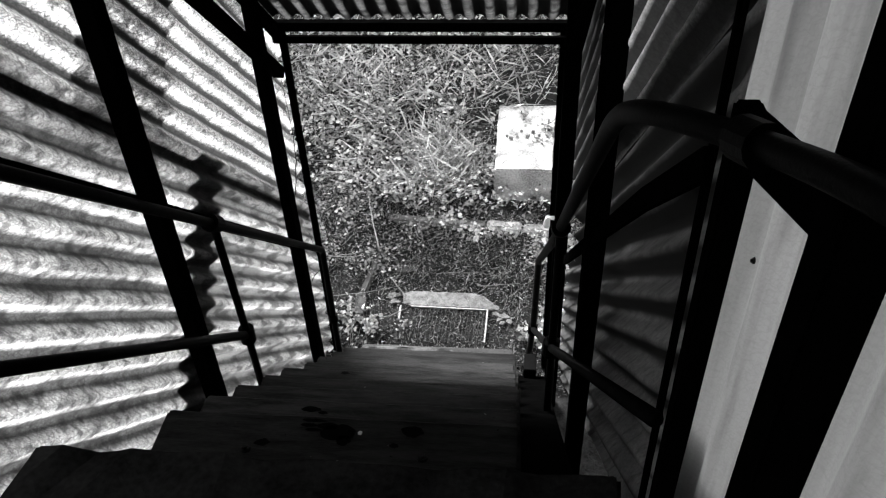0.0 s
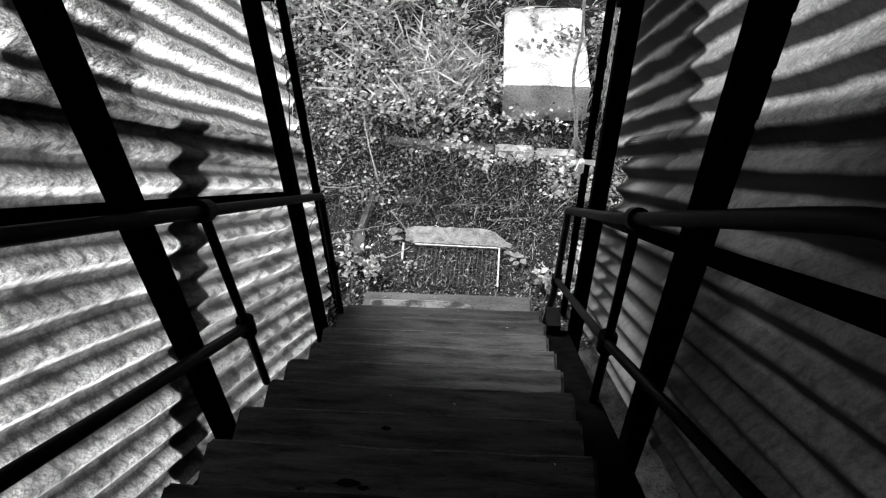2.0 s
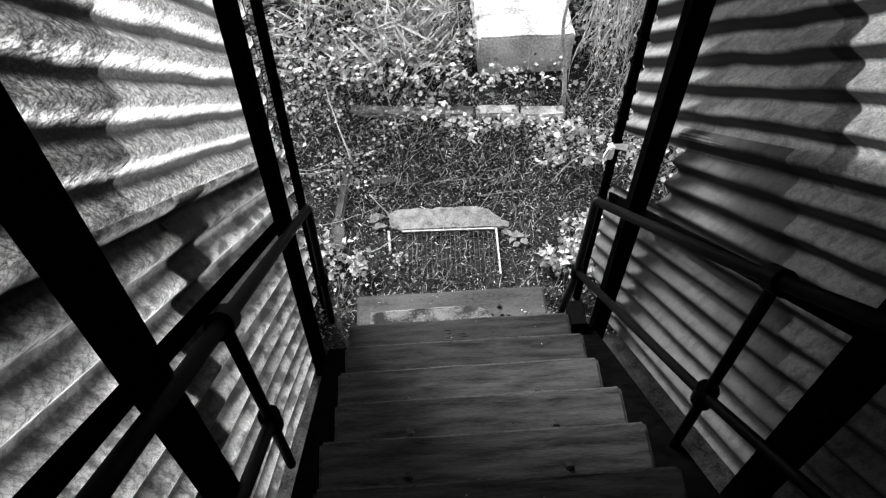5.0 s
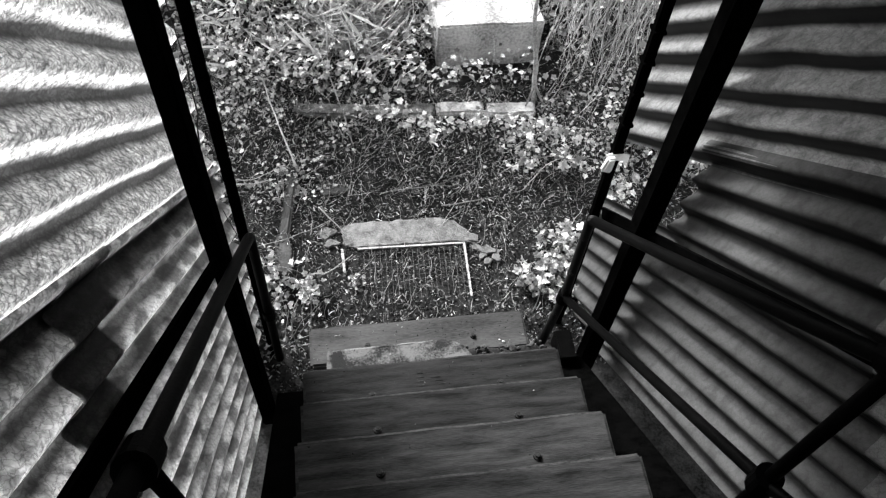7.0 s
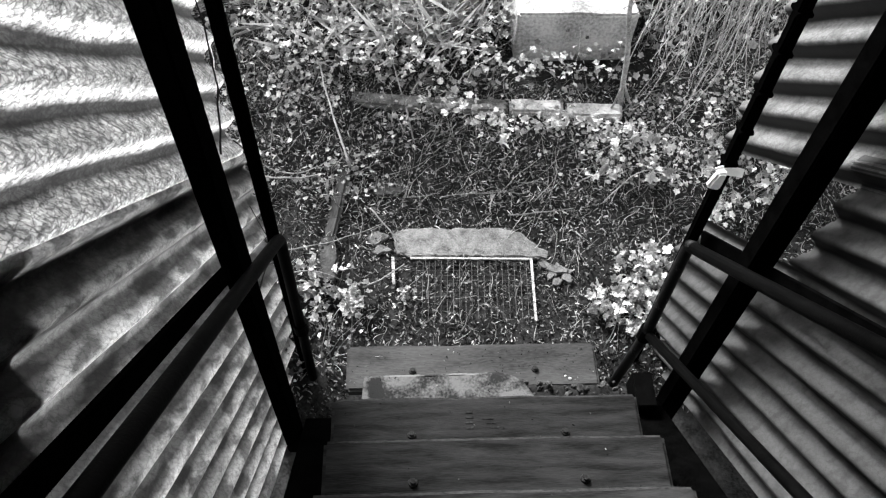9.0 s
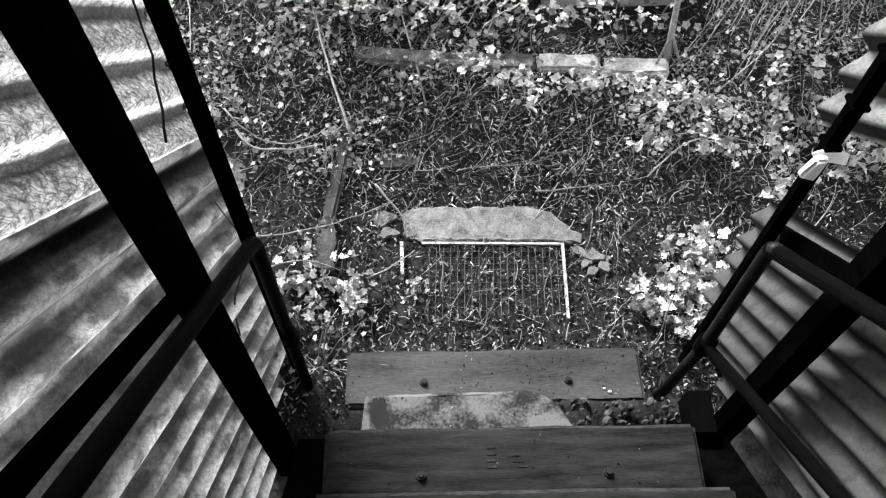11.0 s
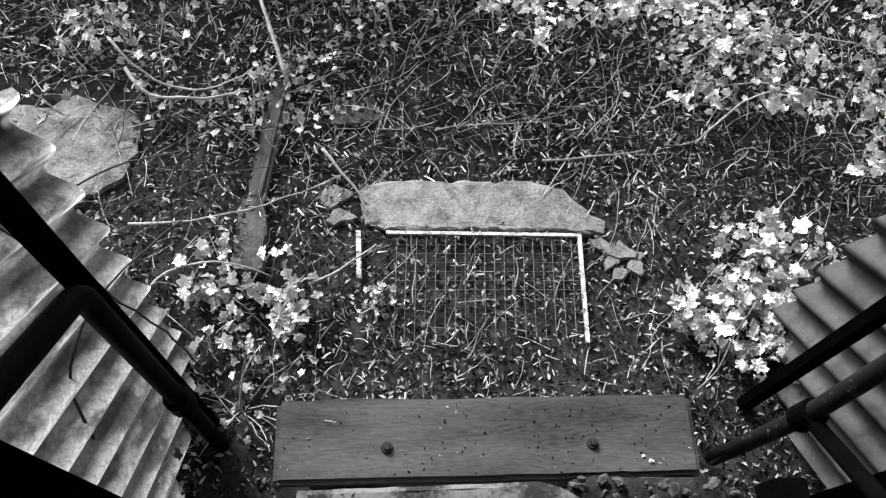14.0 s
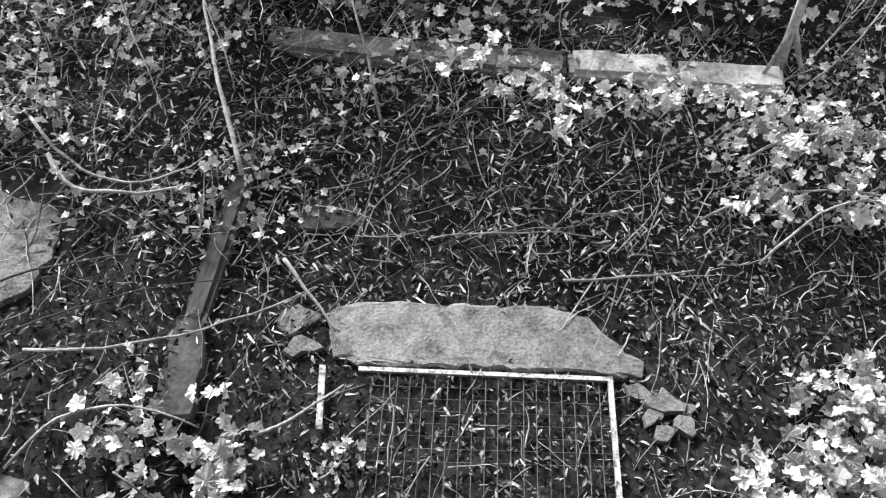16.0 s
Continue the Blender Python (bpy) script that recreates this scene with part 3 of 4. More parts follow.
part("top_rail", tube_bm(rounded([(0.591, 0.275, 0.955), (0.618, -0.66, 1.86), (0.638, -1.66, 2.885), (0.64, -1.83, 3.055), (0.64, -1.95, 3.145), (0.655, -2.07, 3.215), (0.695, -2.18, 3.262), (0.74, -2.287, 3.30), (0.772, -2.48, 3.378), (0.80, -2.75, 3.47), (0.83, -3.2, 3.6)], 0.09), RAIL, 12), PIPE, right, smooth=True)
part("end_upright", tube_bm(rounded([(0.591, 0.245, 0.99), (0.592, 0.275, 0.955), (0.577, 0.25, 0.46), (0.541, 0.25, 0.03)], 0.05), RAIL, 12), STEEL_WORN, right, "upright with paint chipped to pale metal", smooth=True)
part("lower_rail", tube_bm([(0.578, 0.25, 0.457), (0.617, -0.868, 1.472), (0.72, -2.19, 2.68)], RAIL * 0.9, 12), PIPE, right, smooth=True)
part("upright", tube_bm([(0.625, -0.868, 2.07), (0.620, -0.868, 1.02)], RAIL * 0.9, 12), PIPE, right, smooth=True)
clamp((0.741, -2.295, 3.302), right, 0.029, (0.2, -1, 0.36), 0.06)
clamp((0.619, -0.868, 1.472), right, 0.034, (0, 0, 1), 0.07)
clamp((0.624, -0.868, 2.072), right, 0.034, (0, -1, kr), 0.07)
clamp((0.576, 0.25, 0.46), right, 0.028, (0.05, 0, 1), 0.06)
part("bracket", box_bm(0.53, 0.60, 0.02, 0.15, 0.26, 0.36, 0.004), PIPE, right)
# clips and the white tie on the end post
for z in (1.20, 1.33, 1.47, 1.60, 1.72):
    part("clip", box_bm(0.640, 0.680, 0.368, 0.414, z, z + 0.012, 0.002), STEEL, frame_thing)
cup = thing("plastic_tie", "torn white plastic scrap tied round the end post", "plastic")
scrap_bm = box_bm(0.612, 0.646, 0.346, 0.366, 1.130, 1.200, 0.006, 5, 0.012, 3)
part("scrap", scrap_bm, PLASTIC, cup)
band_bm = tube_bm(rounded([(0.622, 0.362, 1.19), (0.640, 0.366, 1.195), (0.684, 0.366, 1.185), (0.705, 0.372, 1.172)], 0.01), 0, flat=(0.026, 0.006))
part("knotted_band", band_bm, PLASTIC, cup)
for x, y, z, r in ((0.062, -1.765, 2.043, 0.007), (0.352, 0.224, 0.159, 0.007), (0.337, 0.236, 0.158, 0.004), (0.54, -1.93, 2.05, 0.008)):
    scrap = ball_bm((x, y, z), r, (1, 0.8, 0.45))
    for v in scrap.verts:
        v.co += Vector(noise.noise_vector(v.co * 150)) * r * 0.5
    tagged(part("pebble", scrap, PLASTIC), "tiny white stone chip lying on the timber", "pebble", "white stone chips")

# ---- things lying on the ground ----
grate = thing("wire_grating", "white-framed wire grating sunk in leaf mould", "grating")
gx0, gx1, gy0, gy1, gz = -0.318, 0.284, 0.52, 0.862, 0.022
part("frame_bar", tube_bm([(gx0 + 0.075, gy1 + 0.006, gz), (gx1, gy1 - 0.006, gz)], 0, flat=(0.009, 0.010)), WHITE, grate)
part("frame_bar", tube_bm([(gx0, gy1 + 0.012, gz), (gx0 + 0.004, gy1 - 0.125, gz - 0.004)], 0, flat=(0.013, 0.010)), WHITE, grate)
part("frame_bar", tube_bm([(gx1 - 0.002, gy1, gz), (gx1 - 0.010, gy0 + 0.03, gz - 0.004)], 0, flat=(0.010, 0.010)), WHITE, grate)
for i in range(19):
    x = gx0 + 0.105 + 0.0262 * i
    if x < gx1 - 0.01:
        part("wire", tube_bm([(x, gy1 - 0.008, gz - 0.003), (x - 0.006, gy1 - 0.16, gz - 0.004), (x - 0.01, gy0 + 0.05, gz - 0.012)], 0.0010, 4), WIRE, grate)
for y in [0.835 - 0.0262 * j for j in range(7)]:
    part("wire", tube_bm([(gx0 + 0.1, y, gz - 0.007), (gx1 - 0.01, y - 0.004, gz - 0.008)], 0.0007, 4), WIRE, grate)

slab = part("concrete_slab", slab_bm([(-0.325, 1.00), (-0.30, 1.028), (-0.18, 1.036), (-0.02, 1.030), (0.111, 1.033), (0.20, 1.025), (0.256, 1.003), (0.306, 0.942), (0.362, 0.905), (0.354, 0.868), (0.20, 0.872), (-0.10, 0.880), (-0.25, 0.884), (-0.30, 0.90)], -0.05, 0.012, 0.012, 3), CONCRETE)
tagged(slab, "weathered concrete slab with a broken edge, behind the grating", "slab")
for k, (x, y, r) in enumerate(((-0.38, 0.99, 0.045), (-0.37, 0.925, 0.035), (0.395, 0.81, 0.036), (0.345, 0.835, 0.030), (0.43, 0.765, 0.028), (0.385, 0.745, 0.024), (0.45, 0.80, 0.018), (0.36, 0.785, 0.02))):
    o = [(x + r * (1 + 0.3 * math.sin(a * 2.1 + k)) * math.cos(a), y + r * 0.75 * (1 + 0.3 * math.cos(a * 3 + k)) * math.sin(a)) for a in [2 * math.pi * j / 9 for j in range(9)]]
    tagged(part("broken_stone", slab_bm(o, -0.04, 0.002 + 0.004 * (k % 3), 0.018, k), CONCRETE), "broken fragment of the concrete slab", "stone", "slab fragments")

kerb = thing("kerb", "row of pale concrete edging stones half hidden by leaves", "kerb", kind="structure")
for a, b, ya, yb in ((-0.555, -0.18, 1.745, 1.705), (-0.175, 0.235, 1.70, 1.68), (0.24, 0.50, 1.675, 1.66), (0.505, 0.785, 1.655, 1.645)):
    bm = box_bm(0, b - a, -0.045, 0.045, -0.1, 0.055, 0.012, 5, 0.006, a * 9)
    ob = part("edging_stone", bm, BRIGHT_STONE if a > 0.2 else CONCRETE, kerb)
    ob.matrix_basis = pose(a, (ya + yb) / 2, height((a + b) / 2, 1.7) - (0.035 if a != -0.165 else 0.06), 0, 0, math.degrees(math.atan2(yb - ya, b - a)))

block = part("concrete_step", box_bm(0.283, 0.87, 2.0, 3.0, -0.2, 0.408, 0.012, 9, 0.008, 2), BRIGHT_STONE)
tagged(block, "pale square concrete step set into the bank", "step")
strip = part("edging_board", plank_bm(-0.26, 0.26, -0.027, 0.027, -0.10, 0.014, 4), BOARD_GREY)
strip.matrix_basis = pose(-0.567, 1.145, 0.060, 0, -4, 81)
tagged(part("edging_stone", slab_bm([(-0.635, 0.975), (-0.567, 0.975), (-0.556, 0.85), (-0.558, 0.74), (-0.645, 0.74), (-0.64, 0.86)], -0.03, 0.052, 0.01, 14), CONCRETE_DARK), "narrow grey flat stone in line with the edging board", "stone")
tagged(strip, "dark timber edging board sunk in the soil", "board")
tagged(part("paving_slab", slab_bm([(-1.9, 1.36), (-1.2, 1.34), (-1.05, 1.295), (-0.92, 1.20), (-0.905, 1.12), (-0.95, 1.0), (-1.04, 0.94), (-1.2, 0.9), (-1.9, 0.88)], -0.05, 0.085, 0.02, 9), CONCRETE), "pale paving slab half under soil beside the stairs", "slab")
tagged(part("paving_slab", slab_bm([(-0.41, 1.20), (-0.40, 1.30), (-0.28, 1.31), (-0.25, 1.22)], -0.02, 0.032, 0.012, 12), CONCRETE_DARK), "small dark flat stone in the soil", "slab")


# ---- plants and litter ----
LEAF_OUTLINE = []                                  # five blunt lobes with an uneven, crinkled rim
for k in range(25):
    a = -math.pi / 2 + 2 * math.pi * k / 25
    r = 0.46 * (0.84 + 0.15 * math.cos(5 * (a - math.pi / 2)) + 0.06 * math.sin(8 * a + 0.6))
    LEAF_OUTLINE.append((r * math.cos(a), 0.5 + r * math.sin(a)))
OVAL_OUTLINE = [(0, 0), (0.12, 0.2), (0.20, 0.45), (0.08, 0.85), (-0.03, 1.0), (-0.10, 0.7), (-0.16, 0.3)]
CHIP_OUTLINE = [(0.07, 0), (0.09, 0.6), (0.03, 1.0), (-0.08, 0.9), (-0.06, 0.1)]


def leaves_mesh(name, rows, outline, material):
    """rows: (place, size, turn, tilt, lean); each leaf is a little fan folded along its midrib."""
    m = len(outline)
    vs, fs = [], []
    for p, size, turn, tilt, lean in rows:
        mat = Euler((tilt, lean, turn)).to_matrix()
        base = len(vs)
        vs.append(tuple(p + mat @ Vector((0, 0.45 * size, -0.05 * size))))
        for j, (x, y) in enumerate(outline):
            vs.append(tuple(p + mat @ Vector((x * size, y * size, (abs(x) * 0.38 - y * y * 0.22 + (j % 3 - 1) * 0.05) * size))))
        fs += [(base, base + 1 + k, base + 1 + (k + 1) % m) for k in range(m)]
    me = bpy.data.meshes.new(name)
    me.from_pydata(vs, [], fs)
    me.materials.append(material)
    return me


def twig_points(p, d, length, bend, rng, n=6, sag=0.0):
    pts, d = [Vector(p)], Vector(d).normalized()
    for k in range(n):
        d = (d + Vector((rng.uniform(-bend, bend), rng.uniform(-bend, bend), rng.uniform(-bend, bend) - sag))).normalized()
        pts.append(pts[-1] + d * length / n)
    return pts


def twigs_mesh(name, lines, material):
    vs, fs = [], []
    for pts, r in lines:
        base = len(vs)
        for i, p in enumerate(pts):
            rr = r * (1 - 0.6 * i / (len(pts) - 1))
            vs += [(p.x + rr, p.y, p.z - rr * 0.5), (p.x - rr * 0.6, p.y + rr * 0.8, p.z - rr * 0.3), (p.x - rr * 0.4, p.y - rr * 0.6, p.z + rr)]
        for i in range(len(pts) - 1):
            for k in range(3):
                a, b = base + i * 3 + k, base + i * 3 + (k + 1) % 3
                fs.append((a, b, b + 3, a + 3))
    me = bpy.data.meshes.new(name)
    me.from_pydata(vs, [], fs)
    me.materials.append(material)
    me.shade_smooth()
    return me


rng = random.Random(21)


def clear(x, y):
    """Where no litter lies: the slabs, and inside the treads."""
    return (-0.30 < x < 0.30 and 0.90 < y < 1.02 and hash((round(x * 999), round(y * 999))) % 5) or (x < -0.93 and 0.96 < y < 1.30 and hash((round(x * 999), round(y * 999))) % 6) or (0.29 < x < 0.92 and 2.02 < y < 2.95) or (0.20 < x < 1.0 and 1.80 < y < 2.03 and hash((round(x * 999), round(y * 999))) % 8) or (y < 0.40 and -0.5 < x < 0.48)


def scatter(count, x0, x1, y0, y1, size, lift, tilt, thin=None):
    rows = []
    while len(rows) < count:
        x, y = rng.uniform(x0, x1), rng.uniform(y0, y1)
        if clear(x, y) or (thin and rng.random() > thin(x, y)):
            continue
        p = Vector((x, y, height(x, y) + rng.uniform(*lift)))
        rows.append((p, rng.uniform(*size), rng.uniform(0, 6.3), rng.gauss(0, tilt), rng.gauss(0, tilt)))
    return rows


def patchy(scale, seed, low=0.1):
    return lambda x, y: low + (1 - low) * smooth01(0.5 + 1.6 * noise.noise(Vector((x * scale, y * scale, seed))))


def clumps(seed, low):
    big, small = patchy(1.1, seed, low), patchy(3.6, seed + 4, low)
    return lambda x, y: min(1.0, 1.5 * big(x, y) * small(x, y))


def by_wall(x, y):
    """Dark corners by the stair foot: thinned pale litter stands for shade and damp."""
    return 0.04 if y < 0.52 and abs(x) > 0.47 else 1.0


def open_soil(x, y):
    return by_wall(x, y) * (0.16 + 0.84 * smooth01((y - 0.75) / 0.5)) * patchy(3, 8, 0.25)(x, y)


litter = leaves_mesh("leaf_litter", scatter(60000, -2.0, 2.0, 0.15, 2.3, (0.006, 0.024), (0.002, 0.014), 0.6), OVAL_OUTLINE, LITTER)
tagged(new("leaf_litter", litter), "dark rotting leaf litter on the soil", "leaf litter", kind="stuff")
chips = leaves_mesh("pale_litter", scatter(9000, -1.8, 1.8, 0.3, 2.0, (0.006, 0.032), (0.008, 0.02), 0.5, open_soil), CHIP_OUTLINE, CHIP)
tagged(new("pale_litter", chips), "pale chips and dry stalk ends on the soil", "litter", kind="stuff")
lines = []
for k in range(5200):
    x, y = rng.uniform(-1.9, 1.9), rng.uniform(0.3, 2.2)
    if clear(x, y) or rng.random() > by_wall(x, y) * (0.45 + 0.55 * smooth01((y - 0.75) / 0.4)):
        continue
    a = rng.uniform(0, 6.3)
    lines.append((twig_points((x, y, height(x, y) + 0.012), (math.cos(a), math.sin(a), 0.05), rng.choice((0.04, 0.05, 0.08, 0.16)) * rng.uniform(0.7, 1.3), 0.28, rng, 5), rng.uniform(0.0008, 0.0026)))
for k in range(900):
    x, y = rng.uniform(-1.8, 1.8), rng.uniform(1.10, 1.95)
    a = rng.uniform(0, 6.3)
    lines.append((twig_points((x, y, height(x, y) + 0.02), (math.cos(a), math.sin(a), rng.uniform(0.0, 0.3)), rng.uniform(0.06, 0.26), 0.25, rng, 6, 0.03), rng.uniform(0.001, 0.0028)))
tagged(new("fallen_twigs", twigs_mesh("fallen_twigs", lines, STEM)), "thin pale fallen twigs on the soil", "twigs", kind="stuff")

low_ivy = scatter(1700, -1.8, 1.8, 1.22, 1.80, (0.010, 0.030), (0.015, 0.06), 0.5, clumps(29, 0.05))
tagged(new("ground_ivy", leaves_mesh("ground_ivy", low_ivy, LEAF_OUTLINE, LEAF_YOUNG)), "scattered small ivy leaves over the soil", "ivy", kind="stuff")
rows = []
for k in range(330):
    if k < 150:
        x, y, z = rng.uniform(-0.47, 0.45), rng.uniform(0.205, 0.365), 0.1565
    elif k < 200:
        x, y, z = rng.uniform(-0.40, 0.14), rng.uniform(0.02, 0.13), 0.383
    else:
        i = rng.choice((0, 0, 1, 2, 3, 5, 7, 8))
        x, y, z = rng.uniform(-0.46, 0.45), -i * GOING - rng.uniform(0.02, 0.2), 0.519 + i * RISE
    rows.append((Vector((x, y, z)), rng.uniform(0.003, 0.011), rng.uniform(0, 6.3), rng.gauss(0, 0.15), rng.gauss(0, 0.15)))
tagged(new("dirt_crumbs", leaves_mesh("dirt_crumbs", rows[::3], OVAL_OUTLINE, LITTER)), "crumbs of dry leaf on the steps", "dirt", kind="stuff")
rows = [row for k, row in enumerate(rows) if k % 3]
tagged(new("dirt_specks", leaves_mesh("dirt_specks", rows, OVAL_OUTLINE, WET)), "dark specks of wet dirt on the steps", "dirt", kind="stuff")

# ivy and bramble over the bank
bank = scatter(26000, -3.2, 3.2, 1.75, 7.5, (0.018, 0.052), (0.02, 0.22), 0.55, patchy(1.1, 3, 0.10))
tagged(new("bank_ivy", leaves_mesh("bank_ivy", bank, LEAF_OUTLINE, LEAF)), "tangle of ivy leaves covering the bank", "ivy", kind="stuff")
pale = scatter(17000, -3.0, 3.0, 1.72, 6.5, (0.016, 0.044), (0.08, 0.27), 0.5, clumps(17, 0.06))
tagged(new("bank_leaves", leaves_mesh("bank_leaves", pale, LEAF_OUTLINE, LEAF_PALE)), "pale sunlit leaves over the ivy on the bank", "leaves", kind="stuff")
lines = []
for k in range(5200):
    x, y = rng.uniform(-3, 3), rng.uniform(1.8, 7)
    a = rng.uniform(0, 6.3)
    if 0.25 < x < 0.95 and y < 3.0 and rng.random() < 0.85:
        continue
    lines.append((twig_points((x, y, height(x, y) + rng.uniform(0.02, 0.25)), (math.cos(a), math.sin(a), rng.uniform(-0.2, 0.6)), rng.uniform(0.12, 0.55), 0.22, rng, 6, 0.05), rng.uniform(0.0014, 0.0038)))
tagged(new("bank_stems", twigs_mesh("bank_stems", lines, STEM)), "pale dry bramble stems tangled over the bank", "stems", kind="stuff")


GRASS = [(-0.15, 2.35, 0.16), (-0.10, 2.2, 0.12), (-0.87, 3.0, 0.3), (-0.5, 2.4, 0.3), (0.2, 3.4, 0.35), (-1.4, 3.6, 0.4), (0.3, 4.6, 0.4)]
BLADE_OUTLINE = [(0.012, 0), (0.016, 0.4), (0.0, 1.0), (-0.014, 0.5), (-0.012, 0)]
rows = []
for k in range(2600):
    cx, cy, spread = GRASS[k % len(GRASS)]
    x, y = rng.gauss(cx, spread), max(1.9, rng.gauss(cy, spread))
    if clear(x, y):
        continue
    rows.append((Vector((x, y, height(x, y) + rng.uniform(0.02, 0.18))), rng.uniform(0.12, 0.30), rng.uniform(0, 6.3), rng.uniform(0.1, 1.3), rng.gauss(0, 0.3)))
tagged(new("bank_grass", leaves_mesh("bank_grass", rows, BLADE_OUTLINE, LEAF_PALE)), "tufts of pale dry grass on the bank", "grass", kind="stuff")


def plant(name, label, category, stems, leaf_material, leaf_size, seed, stem_material=STEM, density=9, group=""):
    """A low plant: each stem is (base, heading, length), with leaves along its outer half."""
    r = random.Random(seed)
    root = thing(name, label, category, group)
    rows, lines = [], []
    for base, heading, length in stems:
        pts = twig_points(base, heading, length, 0.16, r, 8, 0.03)
        lines.append((pts, 0.0022))
        for i in range(2, len(pts)):
            for _ in range(max(1, int(density * length * 1.1))):
                p = pts[i] + Vector((r.uniform(-0.035, 0.035), r.uniform(-0.035, 0.035), r.uniform(-0.005, 0.03)))
                if -0.53 < p.x < 0.51 and p.y < 0.41:
                    continue
                rows.append((p, r.uniform(*leaf_size) * (1.25 if r.random() < 0.2 else 0.9), r.uniform(0, 6.3), r.gauss(0, 0.6), r.gauss(0, 0.6)))
    for nm, data in (("stems", twigs_mesh("stems", lines, stem_material)), ("leaves", leaves_mesh("leaves", rows, LEAF_OUTLINE, leaf_material))):
        ob = tagged(new(nm, data), kind="stuff")
        ob.parent = root
    return root


def stems_round(cx, cy, count, spread, length, seed, rise=0.8, lift=0.0):
    r = random.Random(seed)
    out = []
    for k in range(count):
        a = r.uniform(0, 6.3)
        q = r.uniform(0, spread)
        x, y = cx + q * math.cos(a), cy + q * math.sin(a)
        out.append(((x, y, height(x, y) + lift), (math.cos(a) * 0.6, math.sin(a) * 0.6, rise), r.uniform(*length)))
    return out


plant("young_plant", "low leafy plant with pale lobed leaves by the grating", "plant", stems_round(0.76, 0.64, 74, 0.19, (0.05, 0.12), 1), LEAF_PALE, (0.022, 0.05), 31, group="plants beside the foot of the stairs")
plant("young_plant", "pale sunlit leafy plant beside the end post", "plant", stems_round(-0.59, 0.66, 20, 0.10, (0.05, 0.13), 2), LEAF_PALE, (0.024, 0.05), 32, group="plants beside the foot of the stairs")
plant("bramble", "trailing bramble with pale leaves hanging over the kerb", "bramble", [((-0.20 + 0.042 * k, 1.66 - 0.006 * k + 0.05 * math.sin(k * 1.7), height(0.2, 1.6) + 0.06), (math.sin(k * 2.1) * 0.6, -0.7, 0.5), 0.16 + 0.05 * (k % 4)) for k in range(26)], LEAF_YOUNG, (0.02, 0.042), 33)
plant("bramble", "leafy bramble spray hanging to the litter", "bramble", [((0.78 + 0.04 * math.sin(k * 3), 1.50 - 0.03 * k, height(0.8, 1.4) + 0.08), (math.sin(k * 1.3) * 0.7, -0.6, 0.3), 0.2 + 0.04 * (k % 3)) for k in range(9)], LEAF_YOUNG, (0.022, 0.045), 34)
plant("bramble", "bramble clump with broad pale leaves on the litter", "bramble", stems_round(1.22, 1.15, 20, 0.18, (0.15, 0.35), 5), LEAF_YOUNG, (0.026, 0.05), 35)
plant("ivy_spray", "small sprays of pale leaves among fallen twigs", "ivy", stems_round(-1.0, 1.55, 34, 0.36, (0.08, 0.2), 6), LEAF_YOUNG, (0.018, 0.035), 36, density=4)
plant("ivy_spray", "sparse ivy along the timber edging", "ivy", stems_round(-0.60, 1.15, 8, 0.10, (0.06, 0.14), 7), LEAF_YOUNG, (0.015, 0.03), 37, density=4)

plant("ivy_spray", "dark ivy trailing over the concrete step", "ivy", [((0.50 + 0.06 * k, 2.62 - 0.05 * (k % 3), 0.415), (math.sin(k * 2.0), math.cos(k * 1.4), 0.12), 0.30) for k in range(9)], LEAF, (0.025, 0.05), 38)

plant("weed", "dark weeds with thin pale stalks in the gap beside the stairs", "weed", stems_round(-0.60, 0.40, 16, 0.09, (0.12, 0.34), 8), LEAF, (0.015, 0.03), 39, density=3)

plant("seedling", "small white-leaved seedling growing through the grating", "plant", stems_round(-0.275, 0.66, 5, 0.015, (0.03, 0.06), 12, lift=0.015), LEAF_YOUNG, (0.014, 0.024), 41)

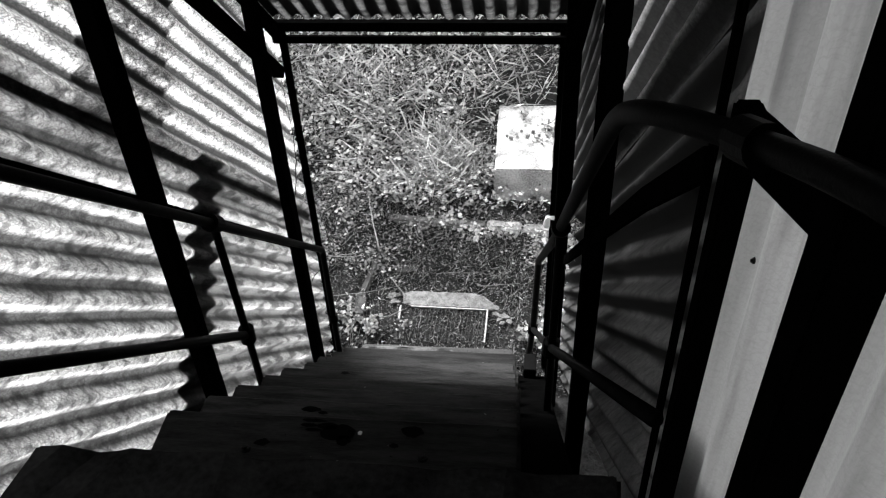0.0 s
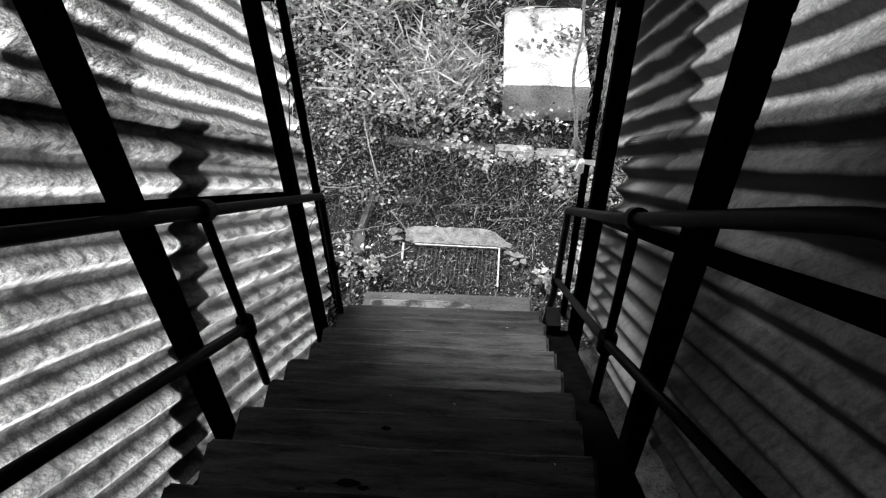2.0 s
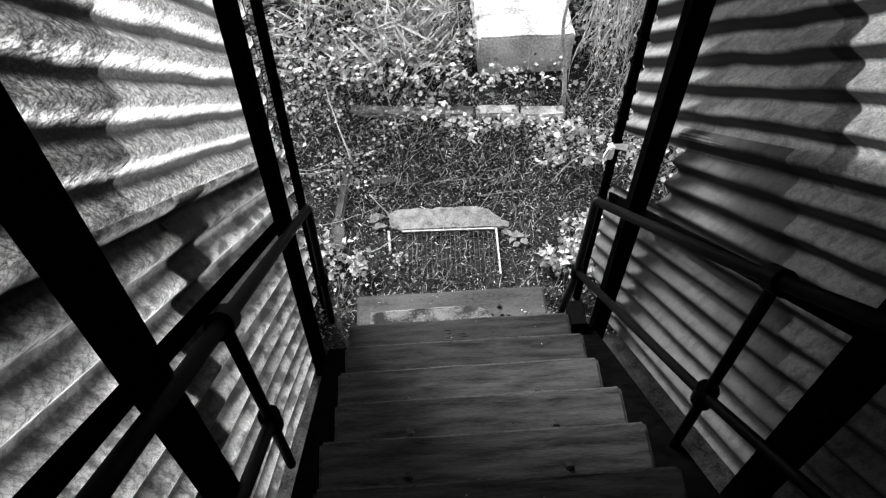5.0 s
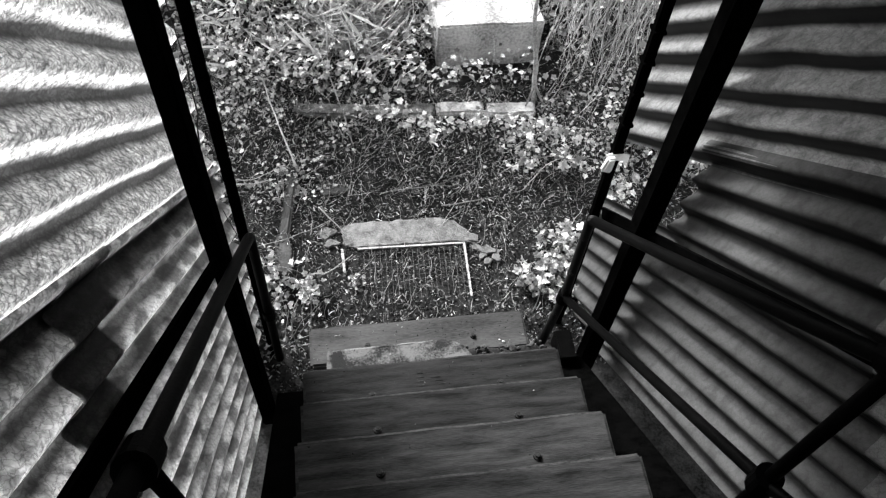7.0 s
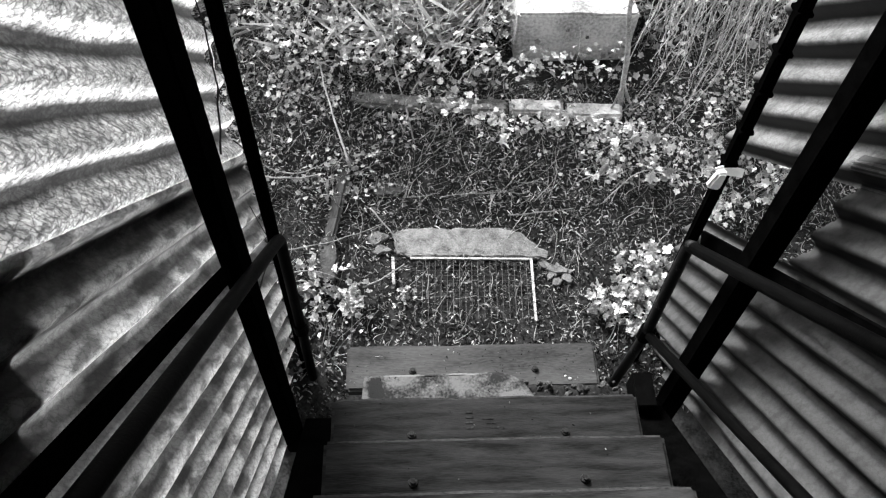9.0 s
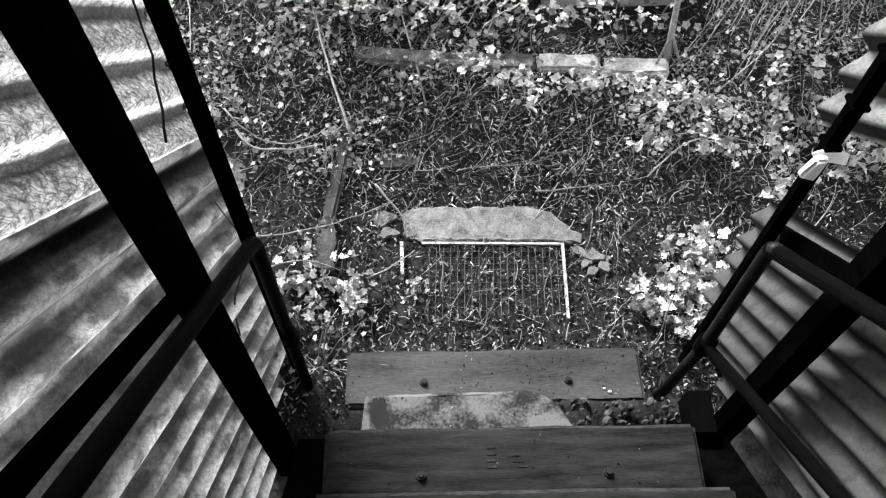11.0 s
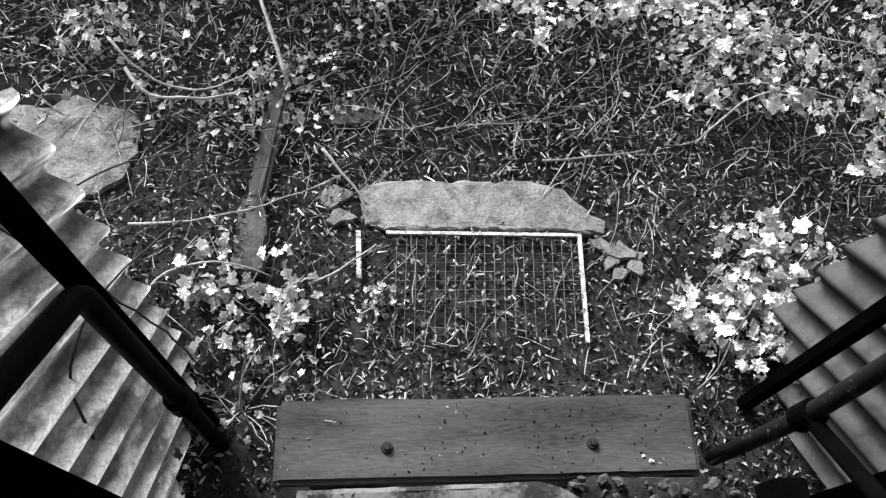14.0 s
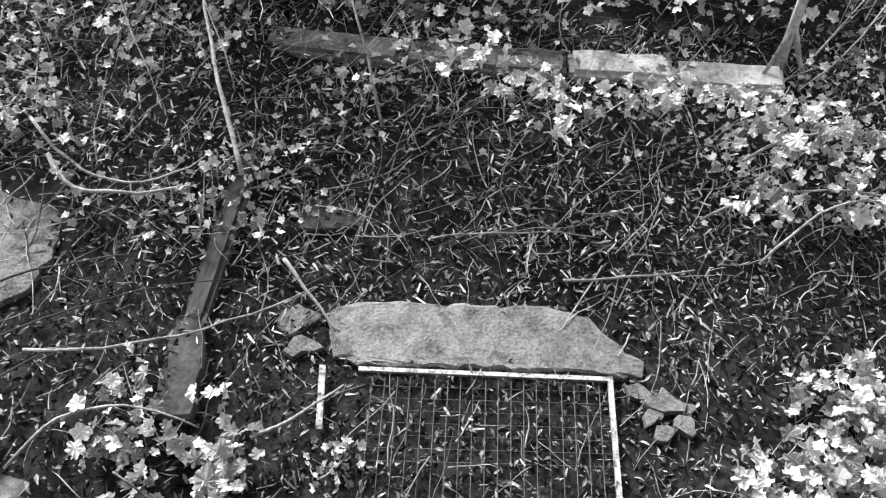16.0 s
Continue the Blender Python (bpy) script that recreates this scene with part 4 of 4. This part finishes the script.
# single long sticks and stems
STICKS = [
    ((-0.50, 1.22, 0.22), (-0.58, 1.46, 0.30), (-0.66, 1.78, 0.34), 0.006, STEM, "pale bramble cane leaning over the kerb"),
    ((-0.90, 0.86, 0.10), (-0.60, 0.90, 0.10), (-0.35, 1.05, 0.05), 0.0035, STEM, "pale stick lying on the soil"),
    ((-0.44, 0.70, 0.05), (-0.36, 0.75, 0.05), (-0.27, 0.82, 0.05), 0.005, STEM, "short pale stick beside the grating"),
    ((-0.42, 1.10, 0.08), (-0.35, 1.02, 0.07), (-0.30, 0.95, 0.04), 0.005, STEM, "short pale stick across the slab's end"),
    ((0.20, 1.09, 0.03), (0.35, 1.10, 0.04), (0.50, 1.12, 0.04), 0.004, STEM, "thin straight stick on dark soil"),
    ((-1.15, 0.86, 0.12), (-0.95, 1.0, 0.14), (-0.72, 1.06, 0.14), 0.004, STEM_DARK, "dark curved stem across the paving slab"),
    ((-0.95, 1.30, 0.16), (-0.82, 1.20, 0.17), (-0.62, 1.23, 0.17), 0.006, STEM, "bent pale twig on the litter"),
    ((0.62, 1.36, 0.14), (0.84, 1.42, 0.18), (1.15, 1.36, 0.20), 0.0042, STEM, "pale bramble cane arching over the litter"),
    ((0.52, 1.24, 0.07), (0.76, 1.28, 0.13), (1.05, 1.22, 0.15), 0.0036, STEM, "thin pale cane over the litter"),
    ((-0.22, 1.45, 0.12), (-0.28, 1.62, 0.30), (-0.36, 1.86, 0.40), 0.004, STEM, "thin forked stem in front of the kerb"),
    ((-0.50, 0.42, 0.02), (-0.47, 0.47, 0.22), (-0.55, 0.52, 0.42), 0.003, STEM, "thin pale stem beside the end post"),
    ((-0.53, 0.30, 0.02), (-0.55, 0.36, 0.25), (-0.50, 0.45, 0.33), 0.003, STEM, "thin curling stem beside the end post"),
    ((0.54, 0.42, 0.02), (0.57, 0.47, 0.16), (0.60, 0.55, 0.30), 0.003, STEM, "thin dry stalk by the plank step"),
    ((-0.70, 0.50, 0.05), (-0.66, 0.42, 0.55), (-0.70, 0.36, 1.05), 0.003, STEM_DARK, "dark climbing stem on the end post"),
    ((-0.71, 0.20, 0.60), (-0.70, 0.34, 0.75), (-0.60, 0.60, 0.62), 0.003, STEM_DARK, "dark loop of climbing stem across the sheet"),
    ((-1.15, 0.70, 0.14), (-0.85, 0.90, 0.16), (-0.50, 1.00, 0.16), 0.003, STEM_DARK, "dark bent stem over the litter"),
    ((-1.0, 1.38, 0.20), (-0.80, 1.24, 0.16), (-0.60, 1.30, 0.18), 0.004, STEM, "curved pale stem beside the edging board"),
    ((-0.86, 0.62, 0.12), (-0.72, 0.72, 0.15), (-0.52, 0.70, 0.12), 0.0035, STEM, "curling pale stem by the young plant"),
    ((-0.10, 1.18, 0.05), (0.05, 1.20, 0.055), (0.28, 1.20, 0.045), 0.0028, STEM, "bent pale twig on dark soil"),
    ((0.62, 1.10, 0.10), (0.80, 1.20, 0.20), (0.98, 1.15, 0.18), 0.0035, STEM, "thin arching bramble cane"),
    ((-0.72, 0.30, 1.35), (-0.69, 0.34, 1.60), (-0.70, 0.36, 2.0), 0.003, STEM_DARK, "dark climbing stem on the end post"),
]
for k, (a, b, c, r, m, label) in enumerate(STICKS):
    a, b, c = Vector(a), Vector(b), Vector(c)
    pts = []
    for j in range(13):
        t = j / 12
        p = a * (1 - t) ** 2 + (b * 2 - (a + c) * 0.5) * 2 * t * (1 - t) + c * t * t
        pts.append(p + Vector(noise.noise_vector(p * 12 + Vector((k, 0, 0)))) * 0.008)
    tagged(part("stick", tube_bm(pts, (r, r * 0.5), 6), m, smooth=True), label, "stick", "sticks and stems")

sapling = thing("sapling", "thin pale sapling stem in front of the concrete step", "sapling")
for k, (dx, dy) in enumerate(((0.07, -0.05), (-0.06, -0.06), (0.05, 0.07))):
    part("root", tube_bm([(0.774, 1.695, 0.25), (0.777 + dx * 0.5, 1.695 + dy * 0.5, 0.17), (0.777 + dx, 1.695 + dy, 0.11)], (0.009, 0.004), 6), STEM, sapling, smooth=True)
part("trunk", tube_bm(rounded([(0.785, 1.69, 0.10), (0.772, 1.695, 0.24), (0.753, 1.70, 0.45), (0.715, 1.70, 0.63), (0.705, 1.71, 0.75), (0.735, 1.75, 0.95), (0.72, 1.82, 1.40), (0.75, 1.9, 1.8)], 0.06), (0.014, 0.007), 8), STEM, sapling, smooth=True)
rng2 = random.Random(77)
lines = [(twig_points((0.725, 1.73, rng2.uniform(0.6, 0.9)), (rng2.uniform(-1, 1), rng2.uniform(-0.6, 0.4), 0.6), rng2.uniform(0.2, 0.5), 0.15, rng2, 6), 0.003) for _ in range(8)]
ob = new("twigs", twigs_mesh("twigs", lines, STEM))
ob.parent = sapling
lines = []
for k in range(230):
    x, y = rng2.uniform(0.95, 1.75), rng2.uniform(1.75, 2.3)
    lines.append((twig_points((x, y, height(x, y) + rng2.uniform(0.5, 1.0)), (rng2.uniform(-0.5, 0.3), rng2.uniform(-0.5, 0), -0.8), rng2.uniform(0.4, 0.9), 0.2, rng2, 9, 0.05), rng2.uniform(0.002, 0.0055)))
tagged(new("hanging_stems", twigs_mesh("hanging_stems", lines, STEM)), "bare pale stems hanging over the bank", "stems", kind="stuff")
